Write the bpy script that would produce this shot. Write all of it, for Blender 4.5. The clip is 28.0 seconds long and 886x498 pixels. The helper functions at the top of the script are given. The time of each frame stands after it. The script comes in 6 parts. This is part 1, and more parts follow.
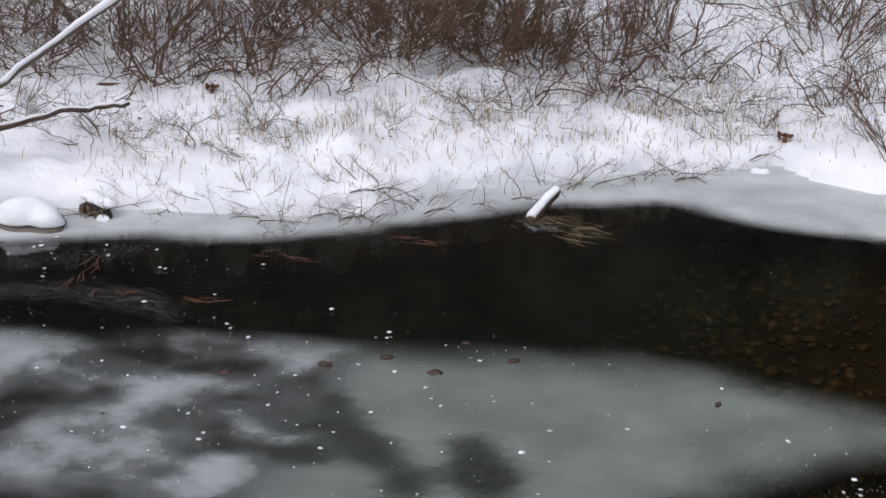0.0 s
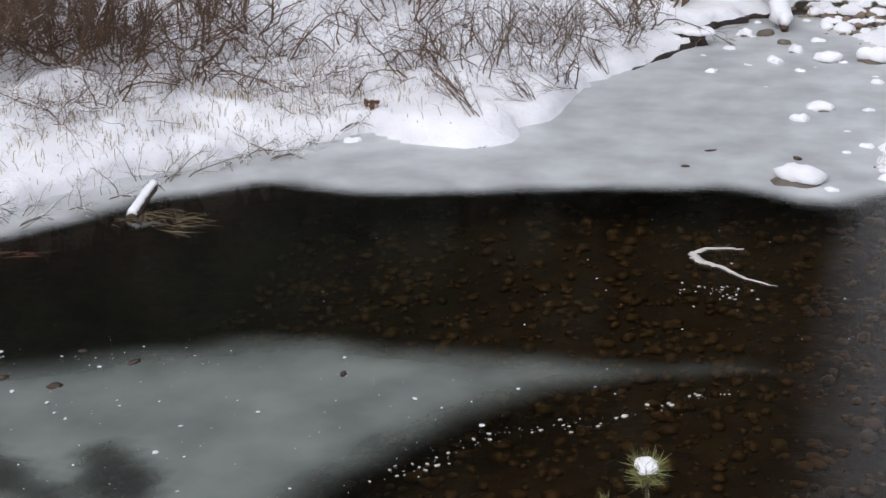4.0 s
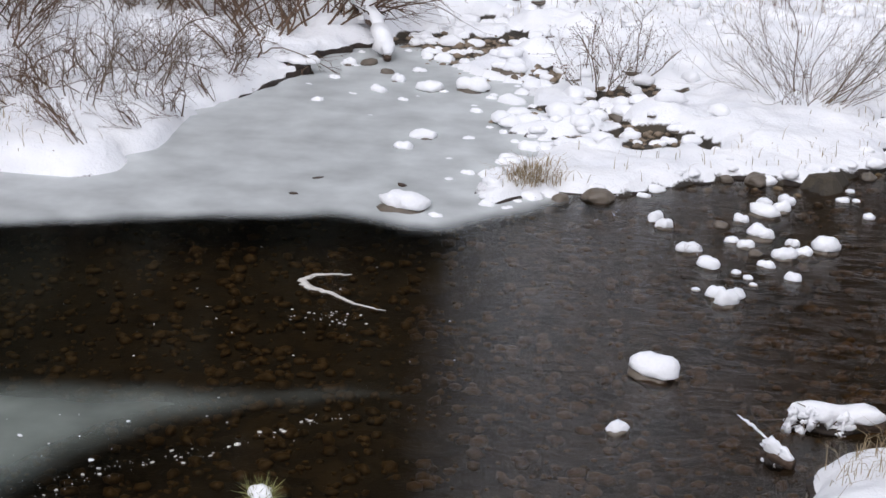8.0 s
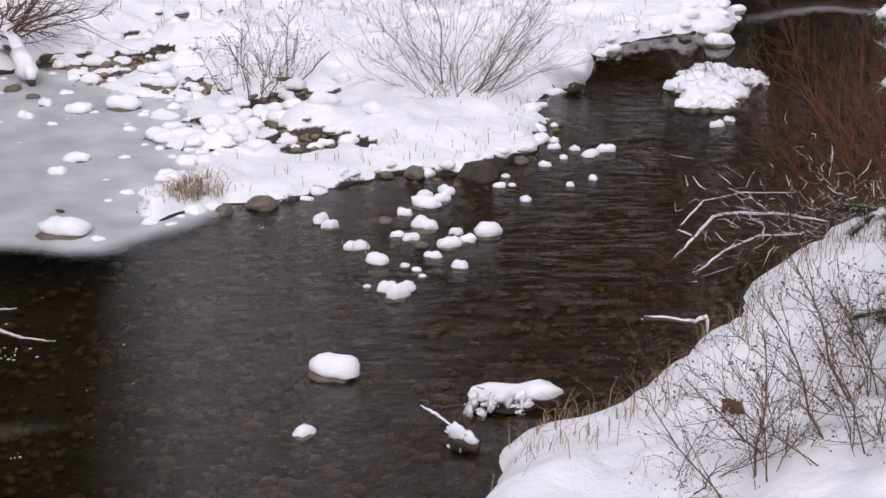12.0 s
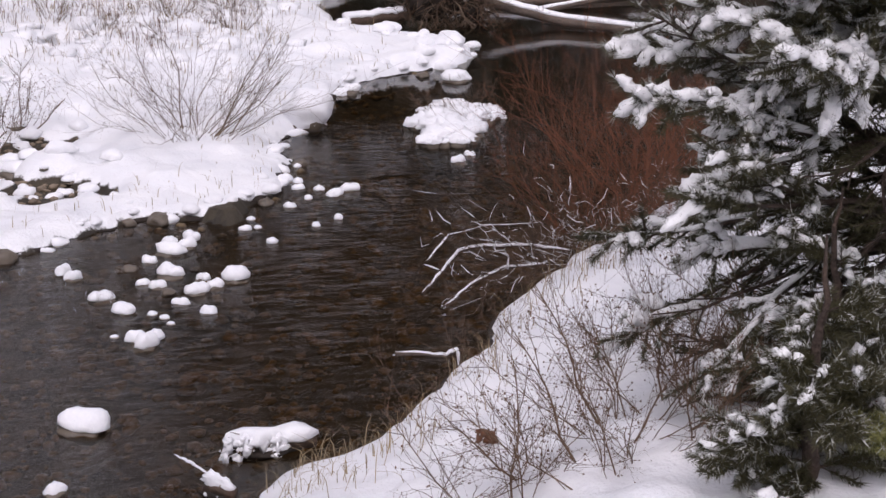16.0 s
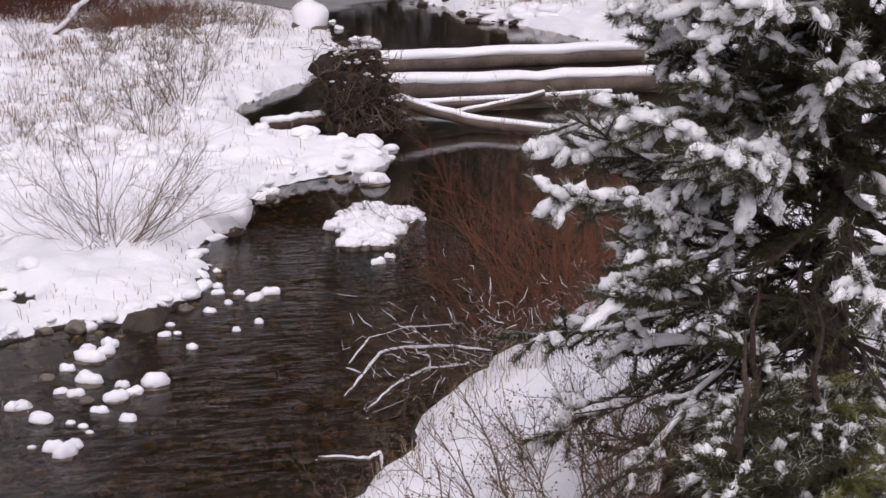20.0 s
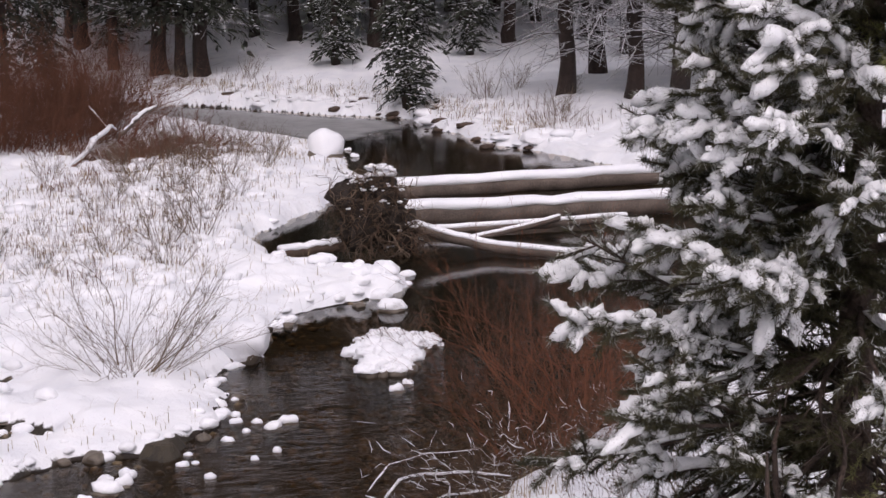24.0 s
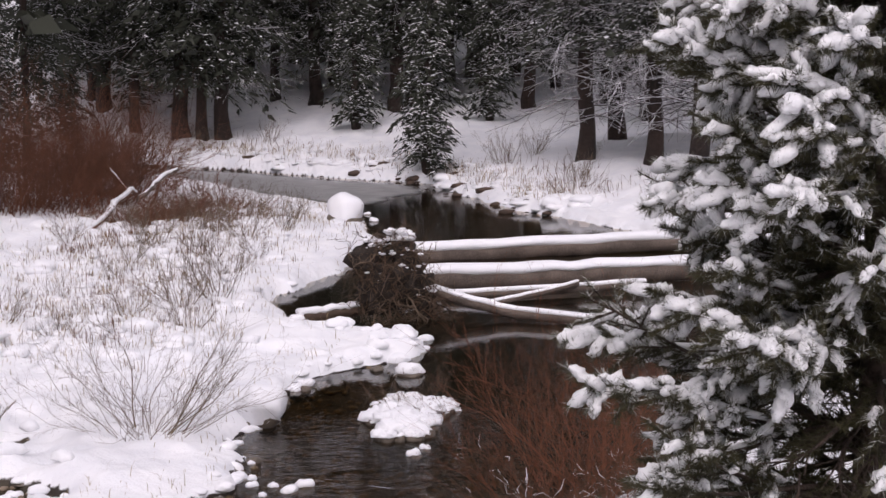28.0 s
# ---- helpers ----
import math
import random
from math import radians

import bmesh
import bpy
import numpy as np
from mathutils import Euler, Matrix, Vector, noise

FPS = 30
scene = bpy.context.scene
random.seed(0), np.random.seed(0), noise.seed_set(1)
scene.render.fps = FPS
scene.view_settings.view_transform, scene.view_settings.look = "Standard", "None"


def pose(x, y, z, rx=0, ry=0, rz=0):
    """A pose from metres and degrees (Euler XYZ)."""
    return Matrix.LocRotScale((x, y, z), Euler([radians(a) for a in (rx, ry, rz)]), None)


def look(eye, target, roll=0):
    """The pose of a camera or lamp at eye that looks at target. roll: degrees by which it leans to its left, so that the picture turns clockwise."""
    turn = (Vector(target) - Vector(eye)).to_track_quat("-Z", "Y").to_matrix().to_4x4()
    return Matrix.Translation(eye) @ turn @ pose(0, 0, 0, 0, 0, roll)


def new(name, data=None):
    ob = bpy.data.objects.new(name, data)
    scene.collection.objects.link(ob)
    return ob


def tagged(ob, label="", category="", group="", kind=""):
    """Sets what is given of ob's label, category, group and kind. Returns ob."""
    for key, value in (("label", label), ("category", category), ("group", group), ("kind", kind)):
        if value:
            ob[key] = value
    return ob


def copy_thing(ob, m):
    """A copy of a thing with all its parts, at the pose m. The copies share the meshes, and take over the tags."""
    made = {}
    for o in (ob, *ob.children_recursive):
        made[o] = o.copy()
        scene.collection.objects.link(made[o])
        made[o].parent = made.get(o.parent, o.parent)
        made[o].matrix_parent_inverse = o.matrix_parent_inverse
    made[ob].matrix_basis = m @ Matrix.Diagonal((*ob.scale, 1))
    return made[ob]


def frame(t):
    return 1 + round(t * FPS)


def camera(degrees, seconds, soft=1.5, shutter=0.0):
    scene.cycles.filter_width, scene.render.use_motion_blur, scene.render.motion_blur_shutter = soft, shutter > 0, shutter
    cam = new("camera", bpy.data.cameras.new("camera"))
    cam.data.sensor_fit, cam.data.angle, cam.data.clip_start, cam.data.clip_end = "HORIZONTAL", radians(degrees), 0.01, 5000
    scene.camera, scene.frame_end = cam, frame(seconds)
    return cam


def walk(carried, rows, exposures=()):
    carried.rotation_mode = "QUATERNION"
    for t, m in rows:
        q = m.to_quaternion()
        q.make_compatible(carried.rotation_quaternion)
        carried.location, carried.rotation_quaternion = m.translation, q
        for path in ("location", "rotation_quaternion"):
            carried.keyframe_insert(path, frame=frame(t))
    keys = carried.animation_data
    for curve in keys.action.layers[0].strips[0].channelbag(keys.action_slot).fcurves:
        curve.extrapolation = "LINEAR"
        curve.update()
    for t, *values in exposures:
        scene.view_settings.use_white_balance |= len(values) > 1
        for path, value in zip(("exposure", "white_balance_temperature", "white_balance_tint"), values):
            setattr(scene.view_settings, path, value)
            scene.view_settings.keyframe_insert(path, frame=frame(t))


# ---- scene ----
cam = camera(29.73, 28.0, soft=1.5)
EYE = (0.0, 0.0, 4.3)
# seconds, heading to the right, tilt, lean
TURNS = [
    (0, -34.23, -20.28, 0.96), (0.5, -33.10, -20.46, 1.45), (1, -31.74, -20.36, 1.98), (1.5, -30.81, -20.29, 1.52),
    (2, -29.69, -20.89, 1.37), (2.5, -26.95, -20.68, -0.18), (3, -24.50, -20.31, -1.90), (3.5, -22.15, -20.86, -2.47),
    (5.5, -14.56, -20.42, 1.36), (6, -12.99, -20.08, 1.51), (6.5, -10.53, -20.15, 1.87), (7, -8.79, -20.15, 2.12),
    (7.5, -7.07, -20.14, 2.09), (8, -5.67, -19.99, 2.18), (8.5, -3.87, -19.90, 1.71), (9, -3.24, -19.79, 1.53),
    (9.5, -2.27, -19.85, 1.67), (10, -1.06, -19.82, 1.41), (10.5, 1.02, -19.73, 1.33), (11, 3.07, -19.58, 0.82),
    (11.5, 4.97, -19.63, 0.64), (12, 6.36, -19.51, 0.48), (12.5, 7.98, -19.34, 0.45), (13, 9.37, -19.28, 0.54),
    (13.5, 11.09, -19.23, 0.72), (15.5, 15.15, -18.43, 0.78), (16, 15.46, -18.05, 0.74), (16.5, 16.00, -17.63, 0.72),
    (17, 17.05, -17.07, 0.57), (17.5, 17.69, -16.58, 0.50), (18, 17.89, -16.13, 0.57), (18.5, 18.00, -15.69, 0.63),
    (19, 17.98, -15.40, 0.57), (19.5, 18.01, -14.95, 0.45), (20, 18.25, -14.52, 0.56), (20.5, 18.32, -13.92, 0.47),
    (21, 18.24, -13.13, 0.39), (21.5, 18.00, -12.73, 0.09), (23.5, 17.58, -10.90, -0.34), (24, 17.64, -10.22, -0.38),
    (24.5, 17.64, -9.65, -0.62), (25, 17.64, -8.99, -0.65), (25.5, 17.56, -8.83, -0.42), (26, 17.57, -8.57, -0.09),
    (26.5, 17.42, -8.47, 0.09), (27, 17.33, -8.43, 0.04), (27.5, 17.19, -8.26, -0.04), (28, 17.00, -8.00, 0.0)]
walk(cam, [(t, pose(*EYE, 90 + p, 0, -h) @ pose(0, 0, 0, 0, 0, r)) for t, h, p, r in TURNS],
     exposures=[(0, 0.32, 6150, 15), (8, 0.34, 6150, 15), (11, 0.27, 6260, 21), (13, 0.27, 6300, 24), (20, 0.27, 6420, 25), (28, 0.25, 6500, 25)])

# ---- daylight under a closed cloud cover ----
SUN_UP, SUN_TURN = radians(48), radians(200)
world = bpy.data.worlds.new("overcast")
scene.world = world
world.use_nodes = True
nt = world.node_tree
sky = nt.nodes.new("ShaderNodeTexSky")
sky.sky_type, sky.sun_disc = "NISHITA", False
sky.sun_elevation, sky.sun_rotation = SUN_UP, SUN_TURN
sky.air_density, sky.dust_density = 1.0, 6.0
grey = nt.nodes.new("ShaderNodeHueSaturation")
grey.inputs["Saturation"].default_value = 0.22
nt.links.new(sky.outputs["Color"], grey.inputs["Color"])
nt.links.new(grey.outputs["Color"], nt.nodes["Background"].inputs["Color"])
nt.nodes["Background"].inputs["Strength"].default_value = 0.05
cloud, both = nt.nodes.new("ShaderNodeBackground"), nt.nodes.new("ShaderNodeAddShader")
cloud.inputs["Color"].default_value, cloud.inputs["Strength"].default_value = (0.95, 0.97, 1.0, 1), 0.62
nt.links.new(nt.nodes["Background"].outputs[0], both.inputs[0])
nt.links.new(cloud.outputs[0], both.inputs[1])
nt.links.new(both.outputs[0], nt.nodes["World Output"].inputs["Surface"])
sun = new("sun", bpy.data.lights.new("sun", "SUN"))
sun.data.energy, sun.data.angle, sun.data.color = 0.5, radians(40), (1.0, 0.97, 0.93)
sun.matrix_world = look((0, 0, 30), (-math.sin(SUN_TURN) * math.cos(SUN_UP) * 10, -math.cos(SUN_TURN) * math.cos(SUN_UP) * 10,
                                     30 - math.sin(SUN_UP) * 10))


# ---- materials ----
def material(name, dark, light, rough=0.7, scale=8.0, fine=60.0, bump=0.2, metal=0.0, per_piece=0.0, dist=0.02):
    """Two-scale noise between two colours, with fine relief; coordinates in metres."""
    m = bpy.data.materials.new(name)
    m.use_nodes = True
    n, l = m.node_tree.nodes, m.node_tree.links
    bsdf = n["Principled BSDF"]
    geo = n.new("ShaderNodeNewGeometry")
    big, small = n.new("ShaderNodeTexNoise"), n.new("ShaderNodeTexNoise")
    big.inputs["Scale"].default_value, small.inputs["Scale"].default_value = scale, fine
    big.inputs["Detail"].default_value = 3
    l.new(geo.outputs["Position"], big.inputs["Vector"])
    l.new(geo.outputs["Position"], small.inputs["Vector"])
    add = n.new("ShaderNodeMath")
    add.operation = "MULTIPLY_ADD"
    l.new(small.outputs["Fac"], add.inputs[0])
    add.inputs[1].default_value = 0.5
    l.new(big.outputs["Fac"], add.inputs[2])
    last = add.outputs[0]
    if per_piece:
        isl, more = n.new("ShaderNodeNewGeometry"), n.new("ShaderNodeMath")
        more.operation = "MULTIPLY_ADD"
        l.new(isl.outputs["Random Per Island"], more.inputs[0])
        more.inputs[1].default_value = per_piece
        l.new(last, more.inputs[2])
        last = more.outputs[0]
    ramp = n.new("ShaderNodeValToRGB")
    ramp.color_ramp.elements[0].position, ramp.color_ramp.elements[1].position = 0.45, 1.05 + per_piece * 0.7
    ramp.color_ramp.elements[0].color, ramp.color_ramp.elements[1].color = (*dark, 1), (*light, 1)
    l.new(last, ramp.inputs[0])
    l.new(ramp.outputs[0], bsdf.inputs["Base Color"])
    bsdf.inputs["Roughness"].default_value, bsdf.inputs["Metallic"].default_value = rough, metal
    if bump:
        b = n.new("ShaderNodeBump")
        b.inputs["Strength"].default_value, b.inputs["Distance"].default_value = bump, dist
        l.new(small.outputs["Fac"], b.inputs["Height"])
        l.new(b.outputs["Normal"], bsdf.inputs["Normal"])
    return m


SNOW = material("snow", (0.80, 0.81, 0.84), (0.90, 0.90, 0.91), 0.65, 2.5, 45, 0.35, dist=0.02)
PINE_SNOW = material("clinging_snow", (0.78, 0.79, 0.80), (0.92, 0.92, 0.92), 0.7, 14, 90, 0.6, dist=0.014)
FAR_SNOW = material("far_snow", (0.74, 0.75, 0.78), (0.88, 0.88, 0.90), 0.7, 0.5, 8, 0.3, dist=0.06)
STONE = material("wet_stone", (0.030, 0.026, 0.021), (0.13, 0.105, 0.08), 0.45, 9, 60, 0.4, per_piece=0.35, dist=0.01)
PEBBLE = material("river_stone", (0.016, 0.011, 0.006), (0.135, 0.09, 0.040), 0.5, 6, 50, 0.3, per_piece=0.5, dist=0.01)
WILLOW = material("willow_bark", (0.018, 0.011, 0.007), (0.14, 0.085, 0.050), 0.75, 5, 80, 0.2, per_piece=0.4)
RED_WILLOW = material("red_willow_bark", (0.036, 0.014, 0.007), (0.22, 0.080, 0.034), 0.7, 4, 80, 0.2, per_piece=0.4)
THICKET_BARK = material("rust_thicket_bark", (0.026, 0.010, 0.005), (0.155, 0.058, 0.027), 0.75, 2, 40, 0.2, per_piece=0.5)
FROSTED = material("frosted_needle", (0.06, 0.065, 0.045), (0.50, 0.51, 0.48), 0.7, 9, 60, 0.0, per_piece=0.5)
TAN_TWIG = material("pale_willow_bark", (0.055, 0.037, 0.026), (0.16, 0.115, 0.078), 0.75, 5, 80, 0.2, per_piece=0.4)
DRY_GRASS = material("dry_grass", (0.12, 0.085, 0.045), (0.34, 0.26, 0.15), 0.8, 3, 50, 0.1, per_piece=0.5)
WEED = material("dark_weed", (0.05, 0.028, 0.018), (0.15, 0.085, 0.05), 0.8, 3, 50, 0.1, per_piece=0.4)
BARK = material("pine_bark", (0.020, 0.014, 0.011), (0.085, 0.055, 0.040), 0.85, 6, 40, 0.8, dist=0.03)
FAR_BARK = material("old_trunk_bark", (0.008, 0.005, 0.004), (0.040, 0.023, 0.016), 0.85, 1.2, 12, 0.8, dist=0.06)
LOG_WOOD = material("weathered_log", (0.05, 0.038, 0.030), (0.17, 0.13, 0.105), 0.8, 3, 40, 0.5)
GRAVEL = material("bar_gravel", (0.05, 0.038, 0.027), (0.24, 0.185, 0.13), 0.7, 6, 50, 0.3, per_piece=0.5, dist=0.01)
YOUNG_NEEDLE = material("young_pine_needle", (0.06, 0.065, 0.018), (0.22, 0.22, 0.07), 0.6, 9, 60, 0.0, per_piece=0.4)
DARK_WOOD = material("wet_dark_wood", (0.025, 0.016, 0.011), (0.10, 0.062, 0.040), 0.7, 6, 50, 0.5)
NEEDLE = material("pine_needle", (0.008, 0.008, 0.003), (0.060, 0.055, 0.020), 0.6, 3, 30, 0.0, per_piece=0.4)
FAR_NEEDLE = material("conifer_needle", (0.006, 0.008, 0.005), (0.032, 0.036, 0.022), 0.7, 0.8, 9, 0.0, per_piece=0.4)
FOAM = material("frozen_foam", (0.45, 0.42, 0.38), (0.70, 0.67, 0.62), 0.8, 12, 90, 0.5)
EARTH = material("dark_earth", (0.010, 0.007, 0.005), (0.040, 0.027, 0.018), 0.8, 8, 40, 0.6)
LEAF = material("dead_leaf", (0.045, 0.018, 0.010), (0.15, 0.062, 0.03), 0.8, 8, 60, 0.2, per_piece=0.3)


def ground_material():
    """Snow on land, brown gravel where the attribute 'snow' falls to zero."""
    m = bpy.data.materials.new("snow_and_gravel")
    m.use_nodes = True
    n, l = m.node_tree.nodes, m.node_tree.links
    bsdf = n["Principled BSDF"]
    geo, att = n.new("ShaderNodeNewGeometry"), n.new("ShaderNodeAttribute")
    att.attribute_name = "snow"
    stones, tone, grain, drift = (n.new("ShaderNodeTexVoronoi"), n.new("ShaderNodeTexNoise"), n.new("ShaderNodeTexNoise"),
                                  n.new("ShaderNodeTexNoise"))
    stones.inputs["Scale"].default_value, tone.inputs["Scale"].default_value = 7.0, 0.9
    grain.inputs["Scale"].default_value, drift.inputs["Scale"].default_value = 45, 2.2
    for t in (stones, tone, grain, drift):
        l.new(geo.outputs["Position"], t.inputs["Vector"])
    bed = n.new("ShaderNodeValToRGB")
    bed.color_ramp.elements[0].color, bed.color_ramp.elements[1].color = (0.013, 0.010, 0.006, 1), (0.085, 0.062, 0.032, 1)
    mixv = n.new("ShaderNodeMath")
    mixv.operation = "MULTIPLY"
    bw = n.new("ShaderNodeRGBToBW")
    l.new(stones.outputs["Color"], bw.inputs[0])
    l.new(bw.outputs[0], mixv.inputs[0])
    l.new(tone.outputs["Fac"], mixv.inputs[1])
    l.new(mixv.outputs[0], bed.inputs[0])
    white = n.new("ShaderNodeValToRGB")
    white.color_ramp.elements[0].color, white.color_ramp.elements[1].color = (0.78, 0.79, 0.82, 1), (0.90, 0.90, 0.91, 1)
    white.color_ramp.elements[0].position, white.color_ramp.elements[1].position = 0.3, 0.7
    l.new(drift.outputs["Fac"], white.inputs[0])
    edge = n.new("ShaderNodeMath")
    edge.operation = "MULTIPLY_ADD"
    l.new(grain.outputs["Fac"], edge.inputs[0])
    edge.inputs[1].default_value = 0.35
    l.new(att.outputs["Fac"], edge.inputs[2])
    cut = n.new("ShaderNodeMapRange")
    cut.inputs["From Min"].default_value, cut.inputs["From Max"].default_value = 0.58, 0.76
    l.new(edge.outputs[0], cut.inputs["Value"])
    mix = n.new("ShaderNodeMix")
    mix.data_type = "RGBA"
    l.new(cut.outputs[0], mix.inputs["Factor"])
    l.new(bed.outputs[0], mix.inputs["A"])
    l.new(white.outputs[0], mix.inputs["B"])
    l.new(mix.outputs["Result"], bsdf.inputs["Base Color"])
    bsdf.inputs["Roughness"].default_value = 0.65
    b, crust, c = n.new("ShaderNodeBump"), n.new("ShaderNodeTexNoise"), n.new("ShaderNodeBump")
    b.inputs["Strength"].default_value, b.inputs["Distance"].default_value = 0.4, 0.02
    crust.inputs["Scale"].default_value, crust.inputs["Detail"].default_value = 7.0, 6
    c.inputs["Strength"].default_value, c.inputs["Distance"].default_value = 0.45, 0.08
    l.new(geo.outputs["Position"], crust.inputs["Vector"])
    l.new(crust.outputs["Fac"], c.inputs["Height"])
    l.new(grain.outputs["Fac"], b.inputs["Height"])
    l.new(c.outputs["Normal"], b.inputs["Normal"])
    l.new(b.outputs["Normal"], bsdf.inputs["Normal"])
    return m


def water_material():
    """Clear peaty water: see-through by Fresnel, with ripples where the stream runs over the stones."""
    m = bpy.data.materials.new("stream_water")
    m.use_nodes = True
    n, l = m.node_tree.nodes, m.node_tree.links
    n.remove(n["Principled BSDF"])
    out = n["Material Output"]
    geo, att = n.new("ShaderNodeNewGeometry"), n.new("ShaderNodeAttribute")
    att.attribute_name = "ripple"
    stretch = n.new("ShaderNodeMapping")
    stretch.inputs["Scale"].default_value = (0.8, 1.9, 1.0)
    stretch.inputs["Rotation"].default_value = (0, 0, 0.5)
    l.new(geo.outputs["Position"], stretch.inputs["Vector"])
    wave = n.new("ShaderNodeTexNoise")
    wave.inputs["Scale"].default_value, wave.inputs["Detail"].default_value, wave.inputs["Distortion"].default_value = 4.2, 7, 1.6
    wave.inputs["Roughness"].default_value = 0.62
    l.new(stretch.outputs[0], wave.inputs["Vector"])
    b = n.new("ShaderNodeBump")
    b.inputs["Distance"].default_value = 0.06
    l.new(att.outputs["Fac"], b.inputs["Strength"])
    l.new(wave.outputs["Fac"], b.inputs["Height"])
    fres = n.new("ShaderNodeFresnel")
    fres.inputs["IOR"].default_value = 1.55
    l.new(b.outputs["Normal"], fres.inputs["Normal"])
    clear, gloss, mix = n.new("ShaderNodeBsdfTransparent"), n.new("ShaderNodeBsdfGlossy"), n.new("ShaderNodeMixShader")
    deep, tint = n.new("ShaderNodeAttribute"), n.new("ShaderNodeMix")
    deep.attribute_name, tint.data_type = "deep", "RGBA"
    tint.inputs["A"].default_value, tint.inputs["B"].default_value = (0.76, 0.62, 0.44, 1), (0.40, 0.42, 0.34, 1)
    l.new(deep.outputs["Fac"], tint.inputs["Factor"])
    l.new(tint.outputs["Result"], clear.inputs["Color"])
    gloss.inputs["Roughness"].default_value = 0.02
    l.new(b.outputs["Normal"], gloss.inputs["Normal"])
    l.new(fres.outputs[0], mix.inputs[0])
    murk, cloudy, much = n.new("ShaderNodeBsdfDiffuse"), n.new("ShaderNodeMixShader"), n.new("ShaderNodeMath")
    murk.inputs["Color"].default_value, much.operation = (0.085, 0.092, 0.078, 1), "MULTIPLY"
    much.inputs[1].default_value = 0.05
    l.new(deep.outputs["Fac"], much.inputs[0])
    l.new(much.outputs[0], cloudy.inputs[0])
    l.new(clear.outputs[0], cloudy.inputs[1])
    l.new(murk.outputs[0], cloudy.inputs[2])
    l.new(cloudy.outputs[0], mix.inputs[1])
    l.new(gloss.outputs[0], mix.inputs[2])
    l.new(mix.outputs[0], out.inputs["Surface"])
    return m


def ice_material(name, colour, cover, marble):
    """Grey ice that clears as it thins; marble: dark open leads in it."""
    m = bpy.data.materials.new(name)
    m.use_nodes = True
    n, l = m.node_tree.nodes, m.node_tree.links
    bsdf, out = n["Principled BSDF"], n["Material Output"]
    geo, att = n.new("ShaderNodeNewGeometry"), n.new("ShaderNodeAttribute")
    att.attribute_name = "thick"
    lead, cloud = n.new("ShaderNodeTexNoise"), n.new("ShaderNodeTexNoise")
    lead.inputs["Scale"].default_value, lead.inputs["Detail"].default_value = 1.5, 6
    cloud.inputs["Scale"].default_value, cloud.inputs["Detail"].default_value = 2.2, 7
    for t in (lead, cloud):
        l.new(geo.outputs["Position"], t.inputs["Vector"])
    tone = n.new("ShaderNodeValToRGB")
    tone.color_ramp.elements[0].position, tone.color_ramp.elements[1].position = 0.3, 0.75
    tone.color_ramp.elements[0].color = (*[c * 0.68 for c in colour], 1)
    tone.color_ramp.elements[1].color = (*[min(c * 1.12, 1) for c in colour], 1)
    l.new(cloud.outputs["Fac"], tone.inputs[0])
    l.new(tone.outputs[0], bsdf.inputs["Base Color"])
    bsdf.inputs["Roughness"].default_value = 0.38
    wob = n.new("ShaderNodeMath")
    wob.operation = "MULTIPLY_ADD"
    l.new(cloud.outputs["Fac"], wob.inputs[0])
    wob.inputs[1].default_value = 0.25
    l.new(att.outputs["Fac"], wob.inputs[2])
    cov = n.new("ShaderNodeMapRange")
    cov.interpolation_type = "SMOOTHSTEP"
    cov.inputs["From Min"].default_value, cov.inputs["From Max"].default_value = 0.12, 1.05
    cov.inputs["To Max"].default_value = cover
    l.new(wob.outputs[0], cov.inputs["Value"])
    last = cov.outputs[0]
    if marble:
        pale, by_side = n.new("ShaderNodeMix"), n.new("ShaderNodeAttribute")
        pale.data_type, by_side.attribute_name = "RGBA", "sound"
        l.new(by_side.outputs["Fac"], pale.inputs["Factor"])
        l.new(tone.outputs[0], pale.inputs["B"])
        pale.inputs["A"].default_value = (0.42, 0.44, 0.44, 1)
        l.new(pale.outputs["Result"], bsdf.inputs["Base Color"])
        gap, side, keep, mul = (n.new("ShaderNodeMapRange"), n.new("ShaderNodeAttribute"), n.new("ShaderNodeMath"),
                                n.new("ShaderNodeMath"))
        gap.inputs["From Min"].default_value, gap.inputs["From Max"].default_value, gap.inputs["To Min"].default_value = 0.40, 0.62, 0.2
        gap.interpolation_type = "SMOOTHSTEP"
        l.new(lead.outputs["Fac"], gap.inputs["Value"])
        side.attribute_name = "sound"
        open_lead, both = n.new("ShaderNodeAttribute"), n.new("ShaderNodeMath")
        open_lead.attribute_name, both.operation = "lead", "MULTIPLY"
        keep.operation, mul.operation = "MAXIMUM", "MULTIPLY"
        l.new(gap.outputs[0], keep.inputs[0])
        l.new(side.outputs["Fac"], keep.inputs[1])
        l.new(keep.outputs[0], both.inputs[0])
        l.new(open_lead.outputs["Fac"], both.inputs[1])
        l.new(both.outputs[0], mul.inputs[0])
        l.new(last, mul.inputs[1])
        last = mul.outputs[0]
    clear, mix = n.new("ShaderNodeBsdfTransparent"), n.new("ShaderNodeMixShader")
    l.new(last, mix.inputs[0])
    l.new(clear.outputs[0], mix.inputs[1])
    l.new(bsdf.outputs[0], mix.inputs[2])
    l.new(mix.outputs[0], out.inputs["Surface"])
    return m


# ---- tools ----
FLAT = {}


def flattened(faces):
    """The corners of all faces in one row, and the corners of each face; kept for lists that come again."""
    known = FLAT.get(id(faces))
    if known is None or known[0] is not faces:
        known = (faces, np.array([i for f in faces for i in f], np.int32), np.array([len(f) for f in faces], np.int32))
        if len(faces) > 6:
            FLAT[id(faces)] = known
    return known[1], known[2]


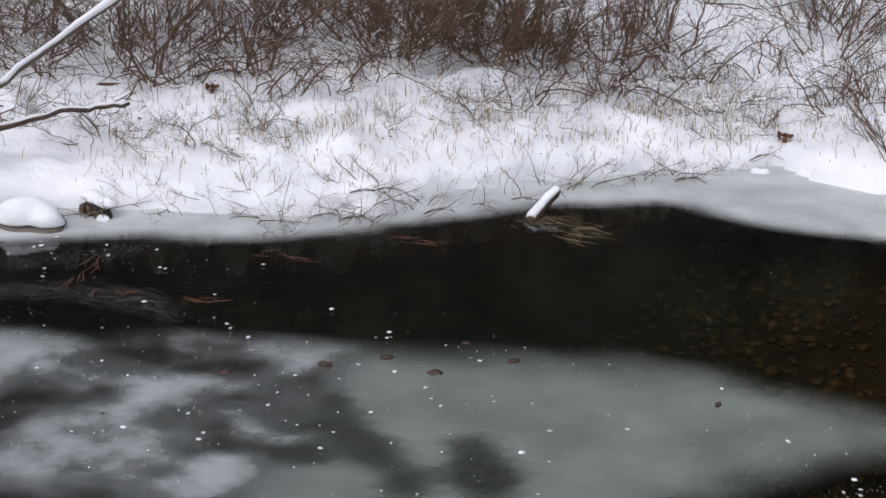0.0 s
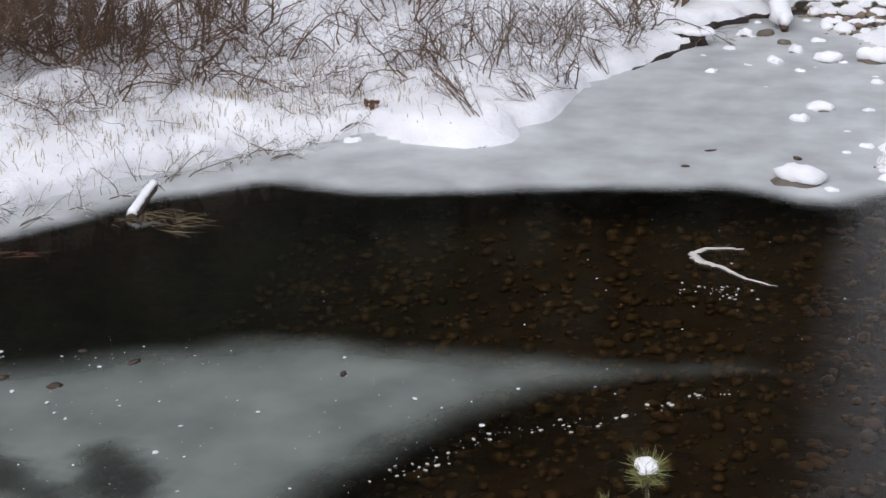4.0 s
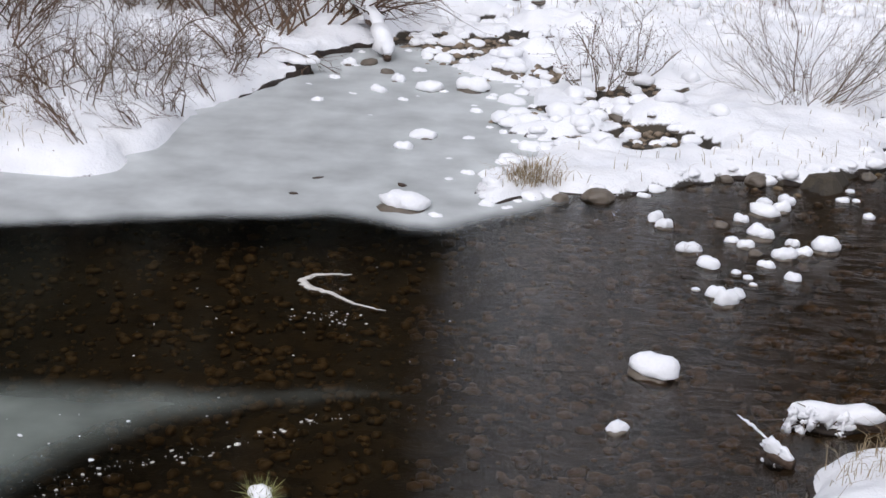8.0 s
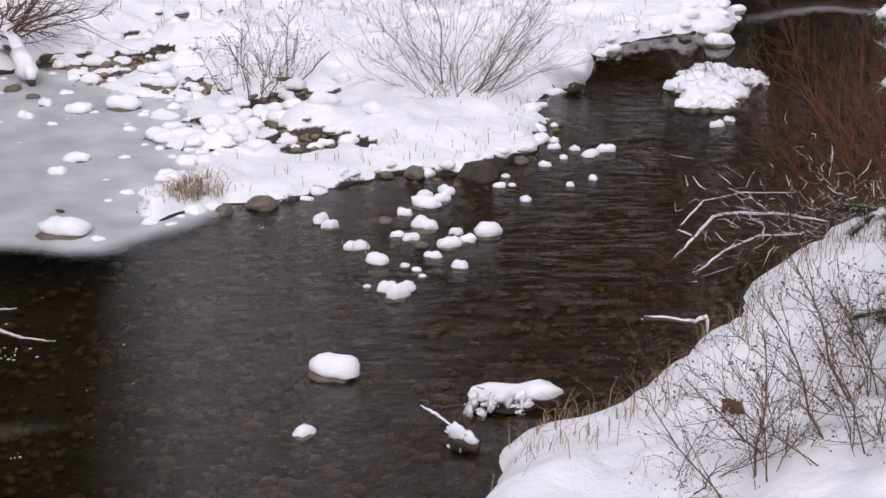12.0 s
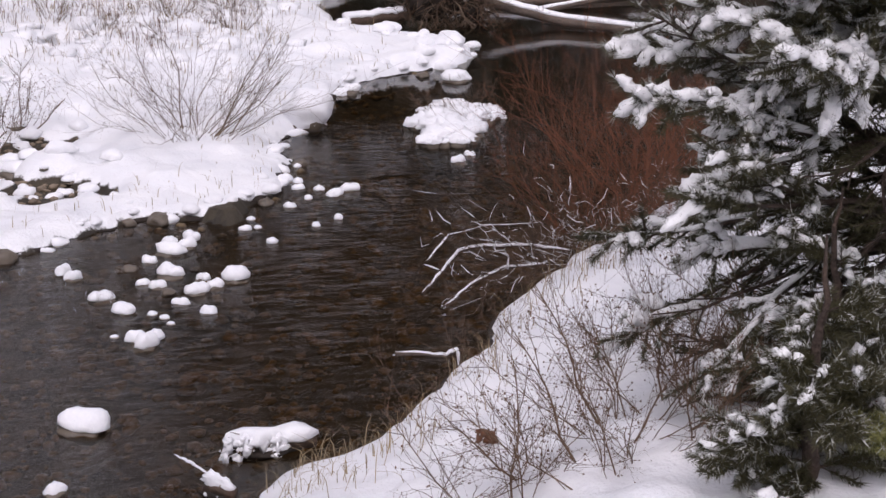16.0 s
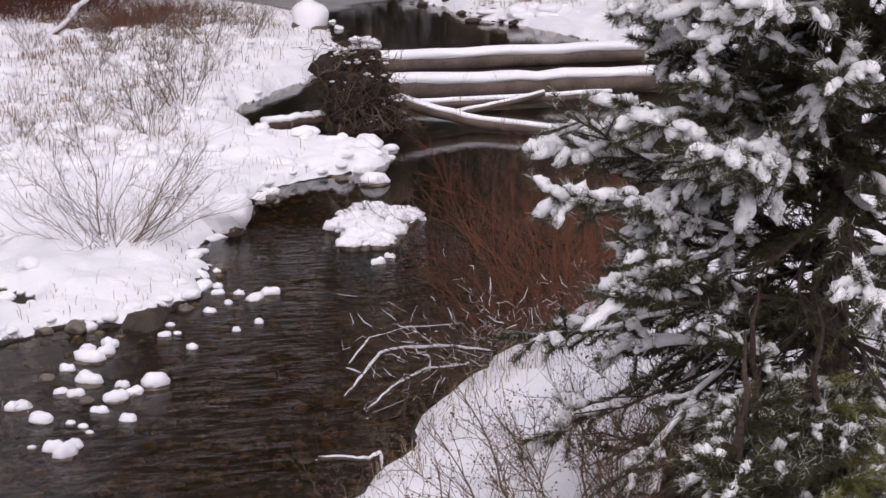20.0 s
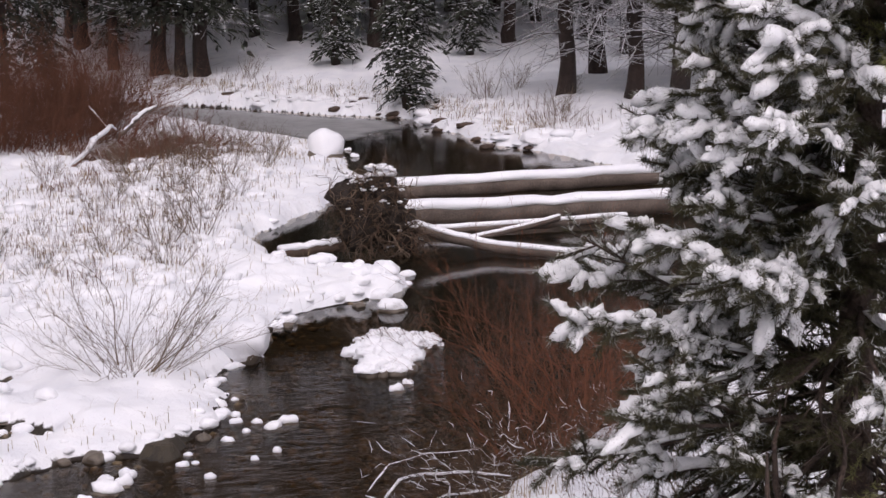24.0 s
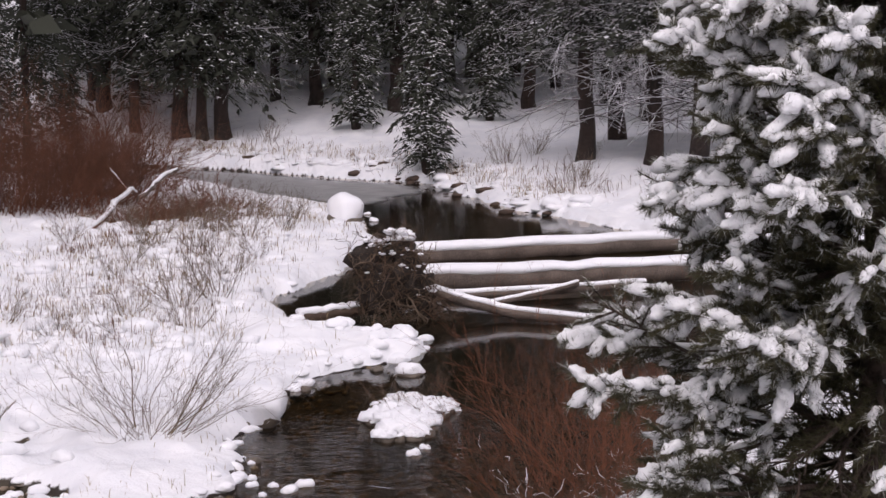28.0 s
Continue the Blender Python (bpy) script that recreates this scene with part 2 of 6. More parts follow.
class Shape:
    """Gathers vertices and faces for one mesh."""

    def __init__(self):
        self.v, self.corners, self.counts, self.n = [], [], [], 0

    def add(self, verts, faces):
        self.v.append(np.asarray(verts, float).reshape(-1, 3))
        corners, counts = flattened(faces)
        self.corners.append(corners + self.n)
        self.counts.append(counts)
        self.n += len(self.v[-1])

    def triangles(self, verts):
        """Loose triangles, three vertices each."""
        self.v.append(verts)
        self.corners.append(np.arange(self.n, self.n + len(verts), dtype=np.int32))
        self.counts.append(np.full(len(verts) // 3, 3, np.int32))
        self.n += len(verts)

    def mesh(self, name, mat, smooth=True):
        me = bpy.data.meshes.new(name)
        if self.n:
            v, corners, counts = np.concatenate(self.v), np.concatenate(self.corners).astype(np.int32), np.concatenate(self.counts)
            me.vertices.add(len(v))
            me.vertices.foreach_set("co", v.ravel().astype(np.float32))
            me.loops.add(len(corners))
            me.loops.foreach_set("vertex_index", corners)
            me.polygons.add(len(counts))
            me.polygons.foreach_set("loop_start", (np.cumsum(counts) - counts).astype(np.int32))
            me.polygons.foreach_set("loop_total", counts.astype(np.int32))
            me.update(calc_edges=True)
        me.materials.append(mat)
        if smooth:
            me.shade_smooth()
        return me


def part(name, shape, mat, parent=None, label="", smooth=True):
    ob = new(name, shape.mesh(name, mat, smooth) if isinstance(shape, Shape) else shape)
    if parent:
        ob.parent = parent
    return tagged(ob, label)


def thing(name, label, category, at=(0, 0, 0), group="", kind=""):
    ob = new(name)
    ob.location = at
    ob.empty_display_size = 0.1
    return tagged(ob, label, category, group, kind)


RINGS = {}


def tube(s, pts, radii, sides=3, cap=False, rough=0.0, rng=None, flat=1.0):
    """A tapered tube along pts; flat squeezes it in height."""
    pts = np.asarray(pts, float)
    k = len(pts)
    d = np.gradient(pts, axis=0)
    d /= np.linalg.norm(d, axis=1)[:, None] + 1e-9
    ref = np.where(np.abs(d[:, 2:3]) > 0.9, np.array([[1.0, 0, 0]]), np.array([[0, 0, 1.0]]))
    u = np.cross(d, ref)
    u /= np.linalg.norm(u, axis=1)[:, None] + 1e-9
    w = np.cross(u, d) * flat
    a = np.arange(sides) * 2 * math.pi / sides + 0.4
    r = np.broadcast_to(np.asarray(radii, float), (k,))[:, None] * np.ones((1, sides))
    if rough:
        r = r * (1 + rough * (rng.random((k, sides)) - 0.5) * 2)
    v = pts[:, None, :] + r[:, :, None] * (np.cos(a)[None, :, None] * u[:, None, :] + np.sin(a)[None, :, None] * w[:, None, :])
    key = (k, sides, cap)
    if key not in RINGS:
        f = [(i * sides + j, i * sides + (j + 1) % sides, (i + 1) * sides + (j + 1) % sides, (i + 1) * sides + j)
             for i in range(k - 1) for j in range(sides)]
        if cap:
            f += [tuple(range(sides))[::-1], tuple((k - 1) * sides + j for j in range(sides))]
        RINGS[key] = f
    s.add(v.reshape(-1, 3), RINGS[key])


def ico(level):
    bm = bmesh.new()
    bmesh.ops.create_icosphere(bm, subdivisions=level, radius=1)
    v = np.array([x.co[:] for x in bm.verts])
    f = [tuple(x.index for x in y.verts) for y in bm.faces]
    bm.free()
    return v, f


ICO = {1: ico(1), 2: ico(2), 3: ico(3)}


def blob(s, centre, size, seed, level=2, rough=0.25, freq=1.6, turn=0.0, flat_below=None):
    """A lumpy rounded body."""
    v, f = ICO[level]
    off = Vector((seed * 3.7, seed * 1.3, seed * 7.1))
    k = np.array([1 + rough * noise.noise(Vector(p) * freq + off) for p in v.tolist()])
    p = v * k[:, None]
    if flat_below is not None:
        p[:, 2] = np.maximum(p[:, 2], flat_below)
    p = p * np.asarray(size)
    c, si = math.cos(turn), math.sin(turn)
    q = np.stack([p[:, 0] * c - p[:, 1] * si, p[:, 0] * si + p[:, 1] * c, p[:, 2]], 1)
    s.add(q + np.asarray(centre), f)


def hashed(i, j, seed):
    h = np.sin(i * 127.1 + j * 311.7 + seed * 74.7) * 43758.5453
    return h - np.floor(h)


def soft_noise(x, y, size, seed=0):
    """Value noise in -1..1 on arrays."""
    x, y = np.asarray(x, float) / size, np.asarray(y, float) / size
    i, j = np.floor(x), np.floor(y)
    a, b = x - i, y - j
    a, b = a * a * (3 - 2 * a), b * b * (3 - 2 * b)
    return ((hashed(i, j, seed) * (1 - a) + hashed(i + 1, j, seed) * a) * (1 - b)
            + (hashed(i, j + 1, seed) * (1 - a) + hashed(i + 1, j + 1, seed) * a) * b) * 2 - 1


def step(x, a, b):
    t = np.clip((np.asarray(x, float) - a) / (b - a), 0, 1)
    return t * t * (3 - 2 * t)


def rounded(pts, closed=True):
    """One pass of corner cutting."""
    p = np.array(pts, float)
    q = np.roll(p, -1, 0)
    r = np.stack([p * 0.75 + q * 0.25, p * 0.25 + q * 0.75], 1).reshape(-1, 2)
    return r if closed else np.concatenate([p[:1], r[1:-3], p[-1:]])


def far_from(x, y, line, closed=True):
    """Distance to a line of points and, where it is closed, negative inside."""
    x, y = np.asarray(x, float), np.asarray(y, float)
    best, inside = np.full(x.shape, 1e9), np.zeros(x.shape, bool)
    a = np.array(line)
    b = np.roll(a, -1, 0)
    if not closed:
        a, b = a[:-1], b[:-1]
    for (ax, ay), (bx, by) in zip(a, b):
        dx, dy = bx - ax, by - ay
        t = np.clip(((x - ax) * dx + (y - ay) * dy) / (dx * dx + dy * dy + 1e-12), 0, 1)
        best = np.minimum(best, (x - ax - t * dx) ** 2 + (y - ay - t * dy) ** 2)
        if closed and ay != by:
            inside ^= ((ay > y) != (by > y)) & (x < (bx - ax) * (y - ay) / (by - ay) + ax)
    d = np.sqrt(best)
    return np.where(inside, -d, d) if closed else d


# ---- the plan: shores of the creek, in metres ----
SHORE_LEFT = [(-30, -2), (-14, 5.2), (-10.8, 7.2), (-9.79, 8.23), (-9.17, 8.65), (-8.66, 9.13), (-8.0, 9.45), (-7.66, 9.79),
              (-7.26, 9.93), (-7.36, 10.3), (-6.92, 11.12), (-6.32, 11.94), (-5.88, 12.44), (-5.53, 12.88), (-5.36, 13.08),
              (-4.99, 12.90), (-4.5, 12.78), (-4.12, 12.92), (-4.0, 13.34), (-3.95, 14.24), (-3.92, 14.83), (-3.72, 15.42),
              (-3.5, 16.1), (-3.3, 16.75), (-3.1, 17.5), (-2.6, 18.2)]
SHORE_BAR = [(-2.1, 18.3), (-2.05, 17.7), (-1.6, 17.2), (-1.17, 16.9), (-0.75, 16.9), (-0.83, 16.12), (-1.02, 15.1),
             (-0.6, 14.9), (-0.38, 14.7), (-0.6, 14.3), (-0.83, 13.9), (-1.0, 12.92), (-0.6, 13.1), (-0.08, 13.35),
             (0.25, 13.33), (0.63, 13.75), (1.07, 14.18), (1.72, 14.02), (2.2, 14.4), (2.55, 14.9), (2.68, 15.4),
             (2.68, 16.3), (3.0, 16.85), (3.37, 17.25), (3.35, 18.0), (3.95, 18.9), (4.5, 19.45), (5.3, 19.65)]
SHORE_POOL = [(5.95, 20.2), (5.96, 21.1), (5.3, 21.6), (4.7, 22.3), (4.62, 24.4), (5.15, 25.3), (6.3, 26.7), (6.9, 28),
              (8.0, 30.8), (8.6, 34), (8.7, 37), (8.0, 38.4), (7.3, 40.5), (6.4, 43.9), (4, 47.5), (-6, 54), (-6, 57), (1, 51.5),
              (6.4, 47.8), (8.66, 45.25), (10.2, 42.85), (11.8, 41.5), (12.2, 40.3), (12.1, 37.3), (12.2, 35), (12.7, 33.3)]
SHORE_RIGHT = [(12.9, 31.8), (13.4, 30.5), (13.4, 27), (11.5, 22), (9.5, 18), (7.5, 15), (5.6, 13), (4.47, 12.06),
               (3.74, 11.37), (3.37, 10.94), (3.2, 10.5), (2.84, 9.88), (2.4, 9.4), (1.98, 8.9), (1.5, 8.65), (1.2, 8.3),
               (0.9, 7.3), (-1, 6.2), (-6, 4.5), (-14, -3)]
SHORE = rounded(SHORE_LEFT + SHORE_BAR + SHORE_POOL + SHORE_RIGHT)
RUNNELS = [[(-2.41, 18.07), (-2.11, 18.73), (-1.51, 19.36), (-1.02, 20.14), (-0.35, 20.67)],
           [(-1.71, 17.45), (-1.46, 18.05), (-1.01, 18.89)], [(-0.35, 15.8), (0.12, 16.36), (0.52, 16.92)],
           [(-0.2, 14.8), (0.4, 15.1), (0.75, 15.07)], [(-0.75, 16.9), (-0.55, 17.49)], [(-0.6, 15.5), (-0.1, 15.6)],
           [(-1.9, 18.0), (-1.6, 18.7)], [(0.5, 20.7), (1.0, 21.0)]]
# rise of the land away from the shore: x, y, slope, height of the snow lip
RISE = [(-8, 12, 0.17, 0.16), (-12, 16, 0.16, 0.2), (-5, 15, 0.16, 0.16), (-4, 22, 0.06, 0.2), (0, 16, 0.015, 0.12),
        (1, 15.5, 0.03, 0.12), (2, 21, 0.03, 0.2), (3, 30, 0.02, 0.3), (1, 40, 0.03, 0.3), (6.6, 40, 0.004, 0.05), (8, 37, 0.004, 0.05), (7.2, 34, 0.01, 0.07), (5, 43, 0.004, 0.05), (7, 56, 0.10, 0.5), (12, 47, 0.13, 0.55),
        (17, 38, 0.13, 0.4), (20, 25, 0.15, 0.3), (6, 10, 0.20, 0.2), (3, 7, 0.26, 0.2), (0, 0, 0.42, 0.2), (-10, 0, 0.3, 0.2)]


def land(x, y):
    """Height of the ground and how much snow lies on it."""
    x, y = np.asarray(x, float), np.asarray(y, float)
    d = far_from(x, y, SHORE)
    d = d + 0.10 * soft_noise(x, y, 0.45, 5) + 0.05 * soft_noise(x, y, 0.18, 6)
    wsum, slope, lip = 0, 0, 0
    for px, py, s, h in RISE:
        w = 1 / ((x - px) ** 2 + (y - py) ** 2 + 2.0) ** 1.5
        wsum, slope, lip = wsum + w, slope + w * s, lip + w * h
    slope, lip = slope / wsum, lip / wsum
    r = np.hypot(x, y)
    inland = np.maximum(d, 0)
    up = lip * np.sqrt(step(d, -0.03, 0.22)) + slope * 14 * (1 - np.exp(-inland / 14)) + 0.16 * np.maximum(r - 56, 0)
    pillow = 0.10 * np.abs(soft_noise(x, y, 0.42, 15)) ** 0.7 * np.exp(-((x + 0.6) ** 2 / 5 + (y - 17.0) ** 2 / 12))
    lumps = (pillow + 0.075 * soft_noise(x, y, 0.45, 1) + 0.10 * soft_noise(x, y, 1.7, 2) + 0.05 * soft_noise(x, y, 0.2, 3)
             + 0.5 * soft_noise(x, y, 14, 4) * step(r, 45, 70)) * step(d, 0.02, 0.7)
    bed = -0.08 - 0.30 * step(-d, 0.0, 1.6) + 0.04 * soft_noise(x, y, 0.5, 7) + 0.06 * soft_noise(x, y, 1.3, 8)
    bed = np.where(d < 0, bed + 0.06 * np.exp(-((x - 1.6) ** 2 + (y - 13.0) ** 2) / 3) - 0.4 * step(x, -4.0, -6.5), bed)
    z = np.where(d > 0, np.maximum(up + lumps, 0.03), bed)
    snow = step(d + 0.02 * step(y, 20.0, 24.0), -0.05, 0.03)
    q = np.min([far_from(x, y, line, False) for line in RUNNELS], 0)
    pile = np.clip(1.9 * (q - 0.17) + 0.55 * soft_noise(x, y, 0.40, 9) + 0.30 * soft_noise(x, y, 0.19, 10), 0, 1)
    gravel = 0.012 + 0.03 * soft_noise(x, y, 0.17, 11)
    thin = (q < 2.0) & (z > 0)
    z = np.where(thin, gravel + (np.maximum(z, 0.10) - gravel) * np.sqrt(pile), z)
    snow = np.where(thin, snow * step(pile, 0.0, 0.10), snow)
    return z, snow


def lines(parts, reach):
    """Grid lines: fine ones in the middle stretches, wider and wider beyond."""
    mid = np.concatenate([np.arange(a, b, s) for a, b, s in parts])
    grow = [0.3]
    while sum(grow) < reach:
        grow.append(grow[-1] * 1.22)
    c = np.cumsum(grow)
    return np.concatenate([mid[0] - c[::-1], mid, mid[-1] + c])


def sheet(name, xs, ys, mat, height, attributes, keep=None):
    gx, gy = np.meshgrid(xs, ys)
    nx, ny = len(xs), len(ys)
    v = np.stack([gx.ravel(), gy.ravel(), np.broadcast_to(height, gx.shape).ravel()], 1)
    i = (np.arange(ny - 1)[:, None] * nx + np.arange(nx - 1)[None, :]).ravel()
    f = np.stack([i, i + 1, i + nx + 1, i + nx], 1)
    if keep is not None:
        f = f[keep.ravel()[f].any(1)]
    me = bpy.data.meshes.new(name)
    me.vertices.add(len(v))
    me.vertices.foreach_set("co", v.ravel())
    me.loops.add(f.size)
    me.loops.foreach_set("vertex_index", f.ravel().astype(np.int32))
    me.polygons.add(len(f))
    me.polygons.foreach_set("loop_start", (np.arange(len(f)) * 4).astype(np.int32))
    me.polygons.foreach_set("loop_total", np.full(len(f), 4, np.int32))
    me.update(calc_edges=True)
    me.validate()
    me.shade_smooth()
    for key, values in attributes.items():
        me.attributes.new(key, "FLOAT", "POINT").data.foreach_set("value", np.broadcast_to(values, gx.shape).ravel().astype(np.float32))
    me.materials.append(mat)
    return new(name, me)


# ---- ground, water, ice ----
XS = lines([(-12.5, 7.0, 0.075), (7.0, 14.0, 0.11)], 900)
YS = lines([(5.5, 20.5, 0.075), (20.5, 48, 0.13), (48, 62, 0.3)], 900)
GX, GY = np.meshgrid(XS, YS)
GZ, GS = land(GX, GY)


def ground_at(x, y):
    """Height of the ground sheet, between its grid lines."""
    i, j = min(max(int(np.searchsorted(XS, x)) - 1, 0), len(XS) - 2), min(max(int(np.searchsorted(YS, y)) - 1, 0), len(YS) - 2)
    a, c = (x - XS[i]) / (XS[i + 1] - XS[i]), (y - YS[j]) / (YS[j + 1] - YS[j])
    return float((GZ[j, i] * (1 - a) + GZ[j, i + 1] * a) * (1 - c) + (GZ[j + 1, i] * (1 - a) + GZ[j + 1, i + 1] * a) * c)


tagged(sheet("ground", XS, YS, ground_material(), GZ, {"snow": GS}),
       "snow-covered banks sloping to a gravelly brown creek bed", "ground", kind="structure")
WX, WY = np.linspace(-34, 18, 131), np.linspace(-6, 60, 166)
AX, AY = np.meshgrid(WX, WY)
run = step(AX, -1.5, 0.1) * step(AY, 18.5, 15.5) * (0.8 - 0.08 * step(AX + 0.25 * (AY - 10), 0.4, 1.4))
# 'deep' darkens and clouds the tint by position; it isn't taken from the bed
water = sheet("water", WX, WY, water_material(), 0.0, {"ripple": 0.02 + 0.27 * run, "deep": 0.25 * step(AX, 0.3, -1.2) + 0.75 * step(AX + 0.15 * (AY - 9), -2.6, -5.6) + 0.6 * step(AX, 4.0, 5.6) * step(AY, 30, 24)})
tagged(water, "clear dark creek water rippling over stones", "water", kind="structure")
EDGE_BACK = [(-9.9, 7.0), (-8.83, 7.92), (-8.42, 8.38), (-7.85, 8.68), (-7.51, 9.06), (-7.02, 9.67), (-6.64, 10.28), (-6.38, 10.76),
             (-5.94, 11.2), (-5.6, 11.45), (-5.1, 11.4), (-4.44, 11.46), (-3.9, 11.68), (-3.3, 11.86), (-2.47, 12.1),
             (-2.05, 12.25), (-1.57, 12.0), (-1.2, 12.0), (-0.9, 12.3), (-0.3, 12.8), (0.1, 13.6), (-0.3, 17.6), (-2.0, 18.6),
             (-4.4, 18), (-4.6, 14), (-6.4, 13.4), (-8.6, 10.6), (-11, 9)]
EDGE_NEAR = [(-12, 5.4), (-9, 6.6), (-7.74, 6.9), (-7.2, 7.35), (-6.5, 7.72), (-5.81, 8.1), (-5.2, 8.48), (-4.24, 8.95),
             (-3.54, 9.0), (-2.54, 9.06), (-1.75, 9.16), (-1.0, 9.2), (-0.55, 9.2), (-1.0, 9.06), (-1.49, 8.98), (-1.94, 8.7), (-2.35, 8.36), (-2.7, 7.95),
             (-2.92, 7.55), (-3.1, 7.1), (-3.1, 6.0), (-8, 4.5)]


def ice(name, edge, z, mat, rim, label, extra):
    e = rounded(edge)
    lo, hi = e.min(0) - 0.4, e.max(0) + 0.4
    xs, ys = np.arange(lo[0], hi[0], 0.09), np.arange(lo[1], hi[1], 0.09)
    gx, gy = np.meshgrid(xs, ys)
    d = -far_from(gx, gy, e) + 0.05 * soft_noise(gx, gy, 0.5, 21)
    return tagged(sheet(name, xs, ys, mat, z, {"thick": np.clip(d / rim, 0, 1), **extra(gx, gy)}, d > 0.0), label, "ice",
                  kind="structure")


LEADS = [[(-8.16, 6.79), (-7.42, 6.99), (-7.0, 6.97), (-6.59, 6.92), (-6.14, 7.15), (-5.62, 6.96), (-5.1, 6.71), (-4.7, 6.5)],
         [(-4.49, 7.02), (-4.19, 6.72)], [(-5.7, 6.25), (-5.33, 6.45)], [(-7.0, 5.87), (-6.74, 6.32)], [(-5.95, 6.95), (-5.62, 6.6)]]


def crack(x, y):
    """1 away from the clear leads in the ice, 0 in them."""
    d = np.min([far_from(x, y, l, False) for l in LEADS], 0)
    d = d + 0.13 * soft_noise(x, y, 0.4, 31) + 0.07 * soft_noise(x, y, 0.16, 32)
    return 0.24 + 0.76 * step(d, 0.10, 0.26)


ice("ice_along_bank", EDGE_BACK, 0.012, ice_material("grey_shore_ice", (0.58, 0.605, 0.60), 0.92, False), 0.36,
    "thin pale grey ice along the snowy bank", lambda x, y: {})
ice("ice_in_midstream", EDGE_NEAR, 0.010, ice_material("grey_clear_ice", (0.225, 0.252, 0.226), 0.84, True), 0.62,
    "thin greenish grey ice sheet with dark clear patches", lambda x, y: {"sound": step(x + 0.35 * (y - 7), -6.0, -5.2), "lead": crack(x, y)})

ice("ice_on_pool", [(2.5, 49.8), (6.6, 46.9), (8.8, 44.6), (10.2, 42.2), (11.6, 41.0), (11.7, 38.5), (10.6, 38.2), (10.1, 36.9), (9.0, 36.2), (8.3, 37.3), (7.0, 40.3), (5.8, 44), (3.5, 47.6)], 0.012,
    ice_material("pool_ice", (0.40, 0.40, 0.395), 0.85, False), 0.6, "thin grey ice at the far end of the pool", lambda x, y: {})


def bank_edge(name, line, label, seed, high=None, much=1.0):
    """Dark uneven strips under the snow lip: bare earth, but painted shade in the cove."""
    p = rounded(np.array(line), False)
    seg = np.hypot(*np.diff(p, axis=0).T)
    u = np.concatenate([[0], np.cumsum(seg)])
    k = np.arange(0, u[-1], 0.045)
    x, y = np.interp(k, u, p[:, 0]), np.interp(k, u, p[:, 1])
    for _ in range(3):
        d = far_from(x, y, SHORE) + 0.10 * soft_noise(x, y, 0.45, 5) + 0.05 * soft_noise(x, y, 0.18, 6)
        e = 0.01
        gx = (far_from(x + e, y, SHORE) - far_from(x - e, y, SHORE)) / (2 * e)
        gy = (far_from(x, y + e, SHORE) - far_from(x, y - e, SHORE)) / (2 * e)
        x, y = x - gx * (d + 0.02), y - gy * (d + 0.02)
    h = np.maximum((0.002 if high else 0.012) + 0.03 * soft_noise(k, k * 0 + seed, 0.35, 41) + 0.014 * soft_noise(k, k * 0, 0.11, 42), -0.004)
    h = np.where(h > 0, h * much, h)
    if high:
        h = h + high * step(y, 15.2, 16.4) * (1 + soft_noise(k, k * 0, 0.3, 43) + 0.5 * soft_noise(k, k * 0, 0.09, 44))
    s = Shape()
    v, f = [], []
    for i in range(len(k)):
        w = 0.06 * much
        v += [(x[i], y[i], -0.03), (x[i], y[i], 0.006 * much + h[i]), (x[i] + gx[i] * w, y[i] + gy[i] * w, 0.012 * much + h[i])]
        if i:
            a = 3 * i
            f += [(a - 3, a, a + 1, a - 2), (a - 2, a + 1, a + 2, a - 1)]
    s.add(v, f)
    return tagged(part(name, s, EARTH), label, "bank", kind="structure")


bank_edge("bank_edge_left", SHORE_LEFT[21:], "dark earth showing under the snowy bank", 1, 0.03)
# this thin dark strip paints the lip's shade where snow meets ice
bank_edge("shade_line_cove", SHORE_LEFT[3:20], "thin dark line painted as shade under the snow lip", 5, None, 0.2)
bank_edge("bank_edge_bar", SHORE_BAR[11:], "dark wet gravel under the snow of the bar", 2)
bank_edge("bank_edge_right", SHORE_RIGHT[5:-2], "dark earth under the steep snowy bank", 3)


# ---- snow-capped stones ----
def spread_along(line, count, wide, seed):
    rng = np.random.default_rng(seed)
    p = np.array(line, float)
    u = (rng.permutation(count) + rng.random(count)) / count * (len(p) - 1.001)
    i = u.astype(int)
    q = p[i] + (p[i + 1] - p[i]) * (u - i)[:, None] + rng.normal(0, wide, (count, 2))
    return [tuple(x) for x in q.tolist()]


SOFTEN = np.exp(-(np.linalg.norm(ICO[3][0][:, None, :] - ICO[3][0][None, :, :], axis=2) / 0.16) ** 2)
SOFTEN /= SOFTEN.sum(1)[:, None]


def lobed(lobes, seed, squash=0.55, rough=0.10):
    """One rounded body of snow round several overlapping balls, softly joined and flatter below."""
    v, f = ICO[3]
    far = np.full(len(v), 1e-4)
    for (cx, cy, cz), r in lobes:
        c = np.array([cx, cy, cz])
        b = v @ c
        q = b * b - c @ c + r * r
        far = np.maximum(far, np.where(q > 0, b + np.sqrt(np.maximum(q, 0)), 0))
    off = Vector((seed * 2.3, seed * 5.1, seed * 1.7))
    k = np.array([1 + rough * noise.noise(Vector(p) * 1.8 + off) + 0.5 * rough * noise.noise(Vector(p) * 4.5 + off) for p in v.tolist()])
    p = v * (SOFTEN @ far * k)[:, None]
    p[:, 2] = np.where(p[:, 2] < 0, p[:, 2] * squash, p[:, 2])
    return p, f


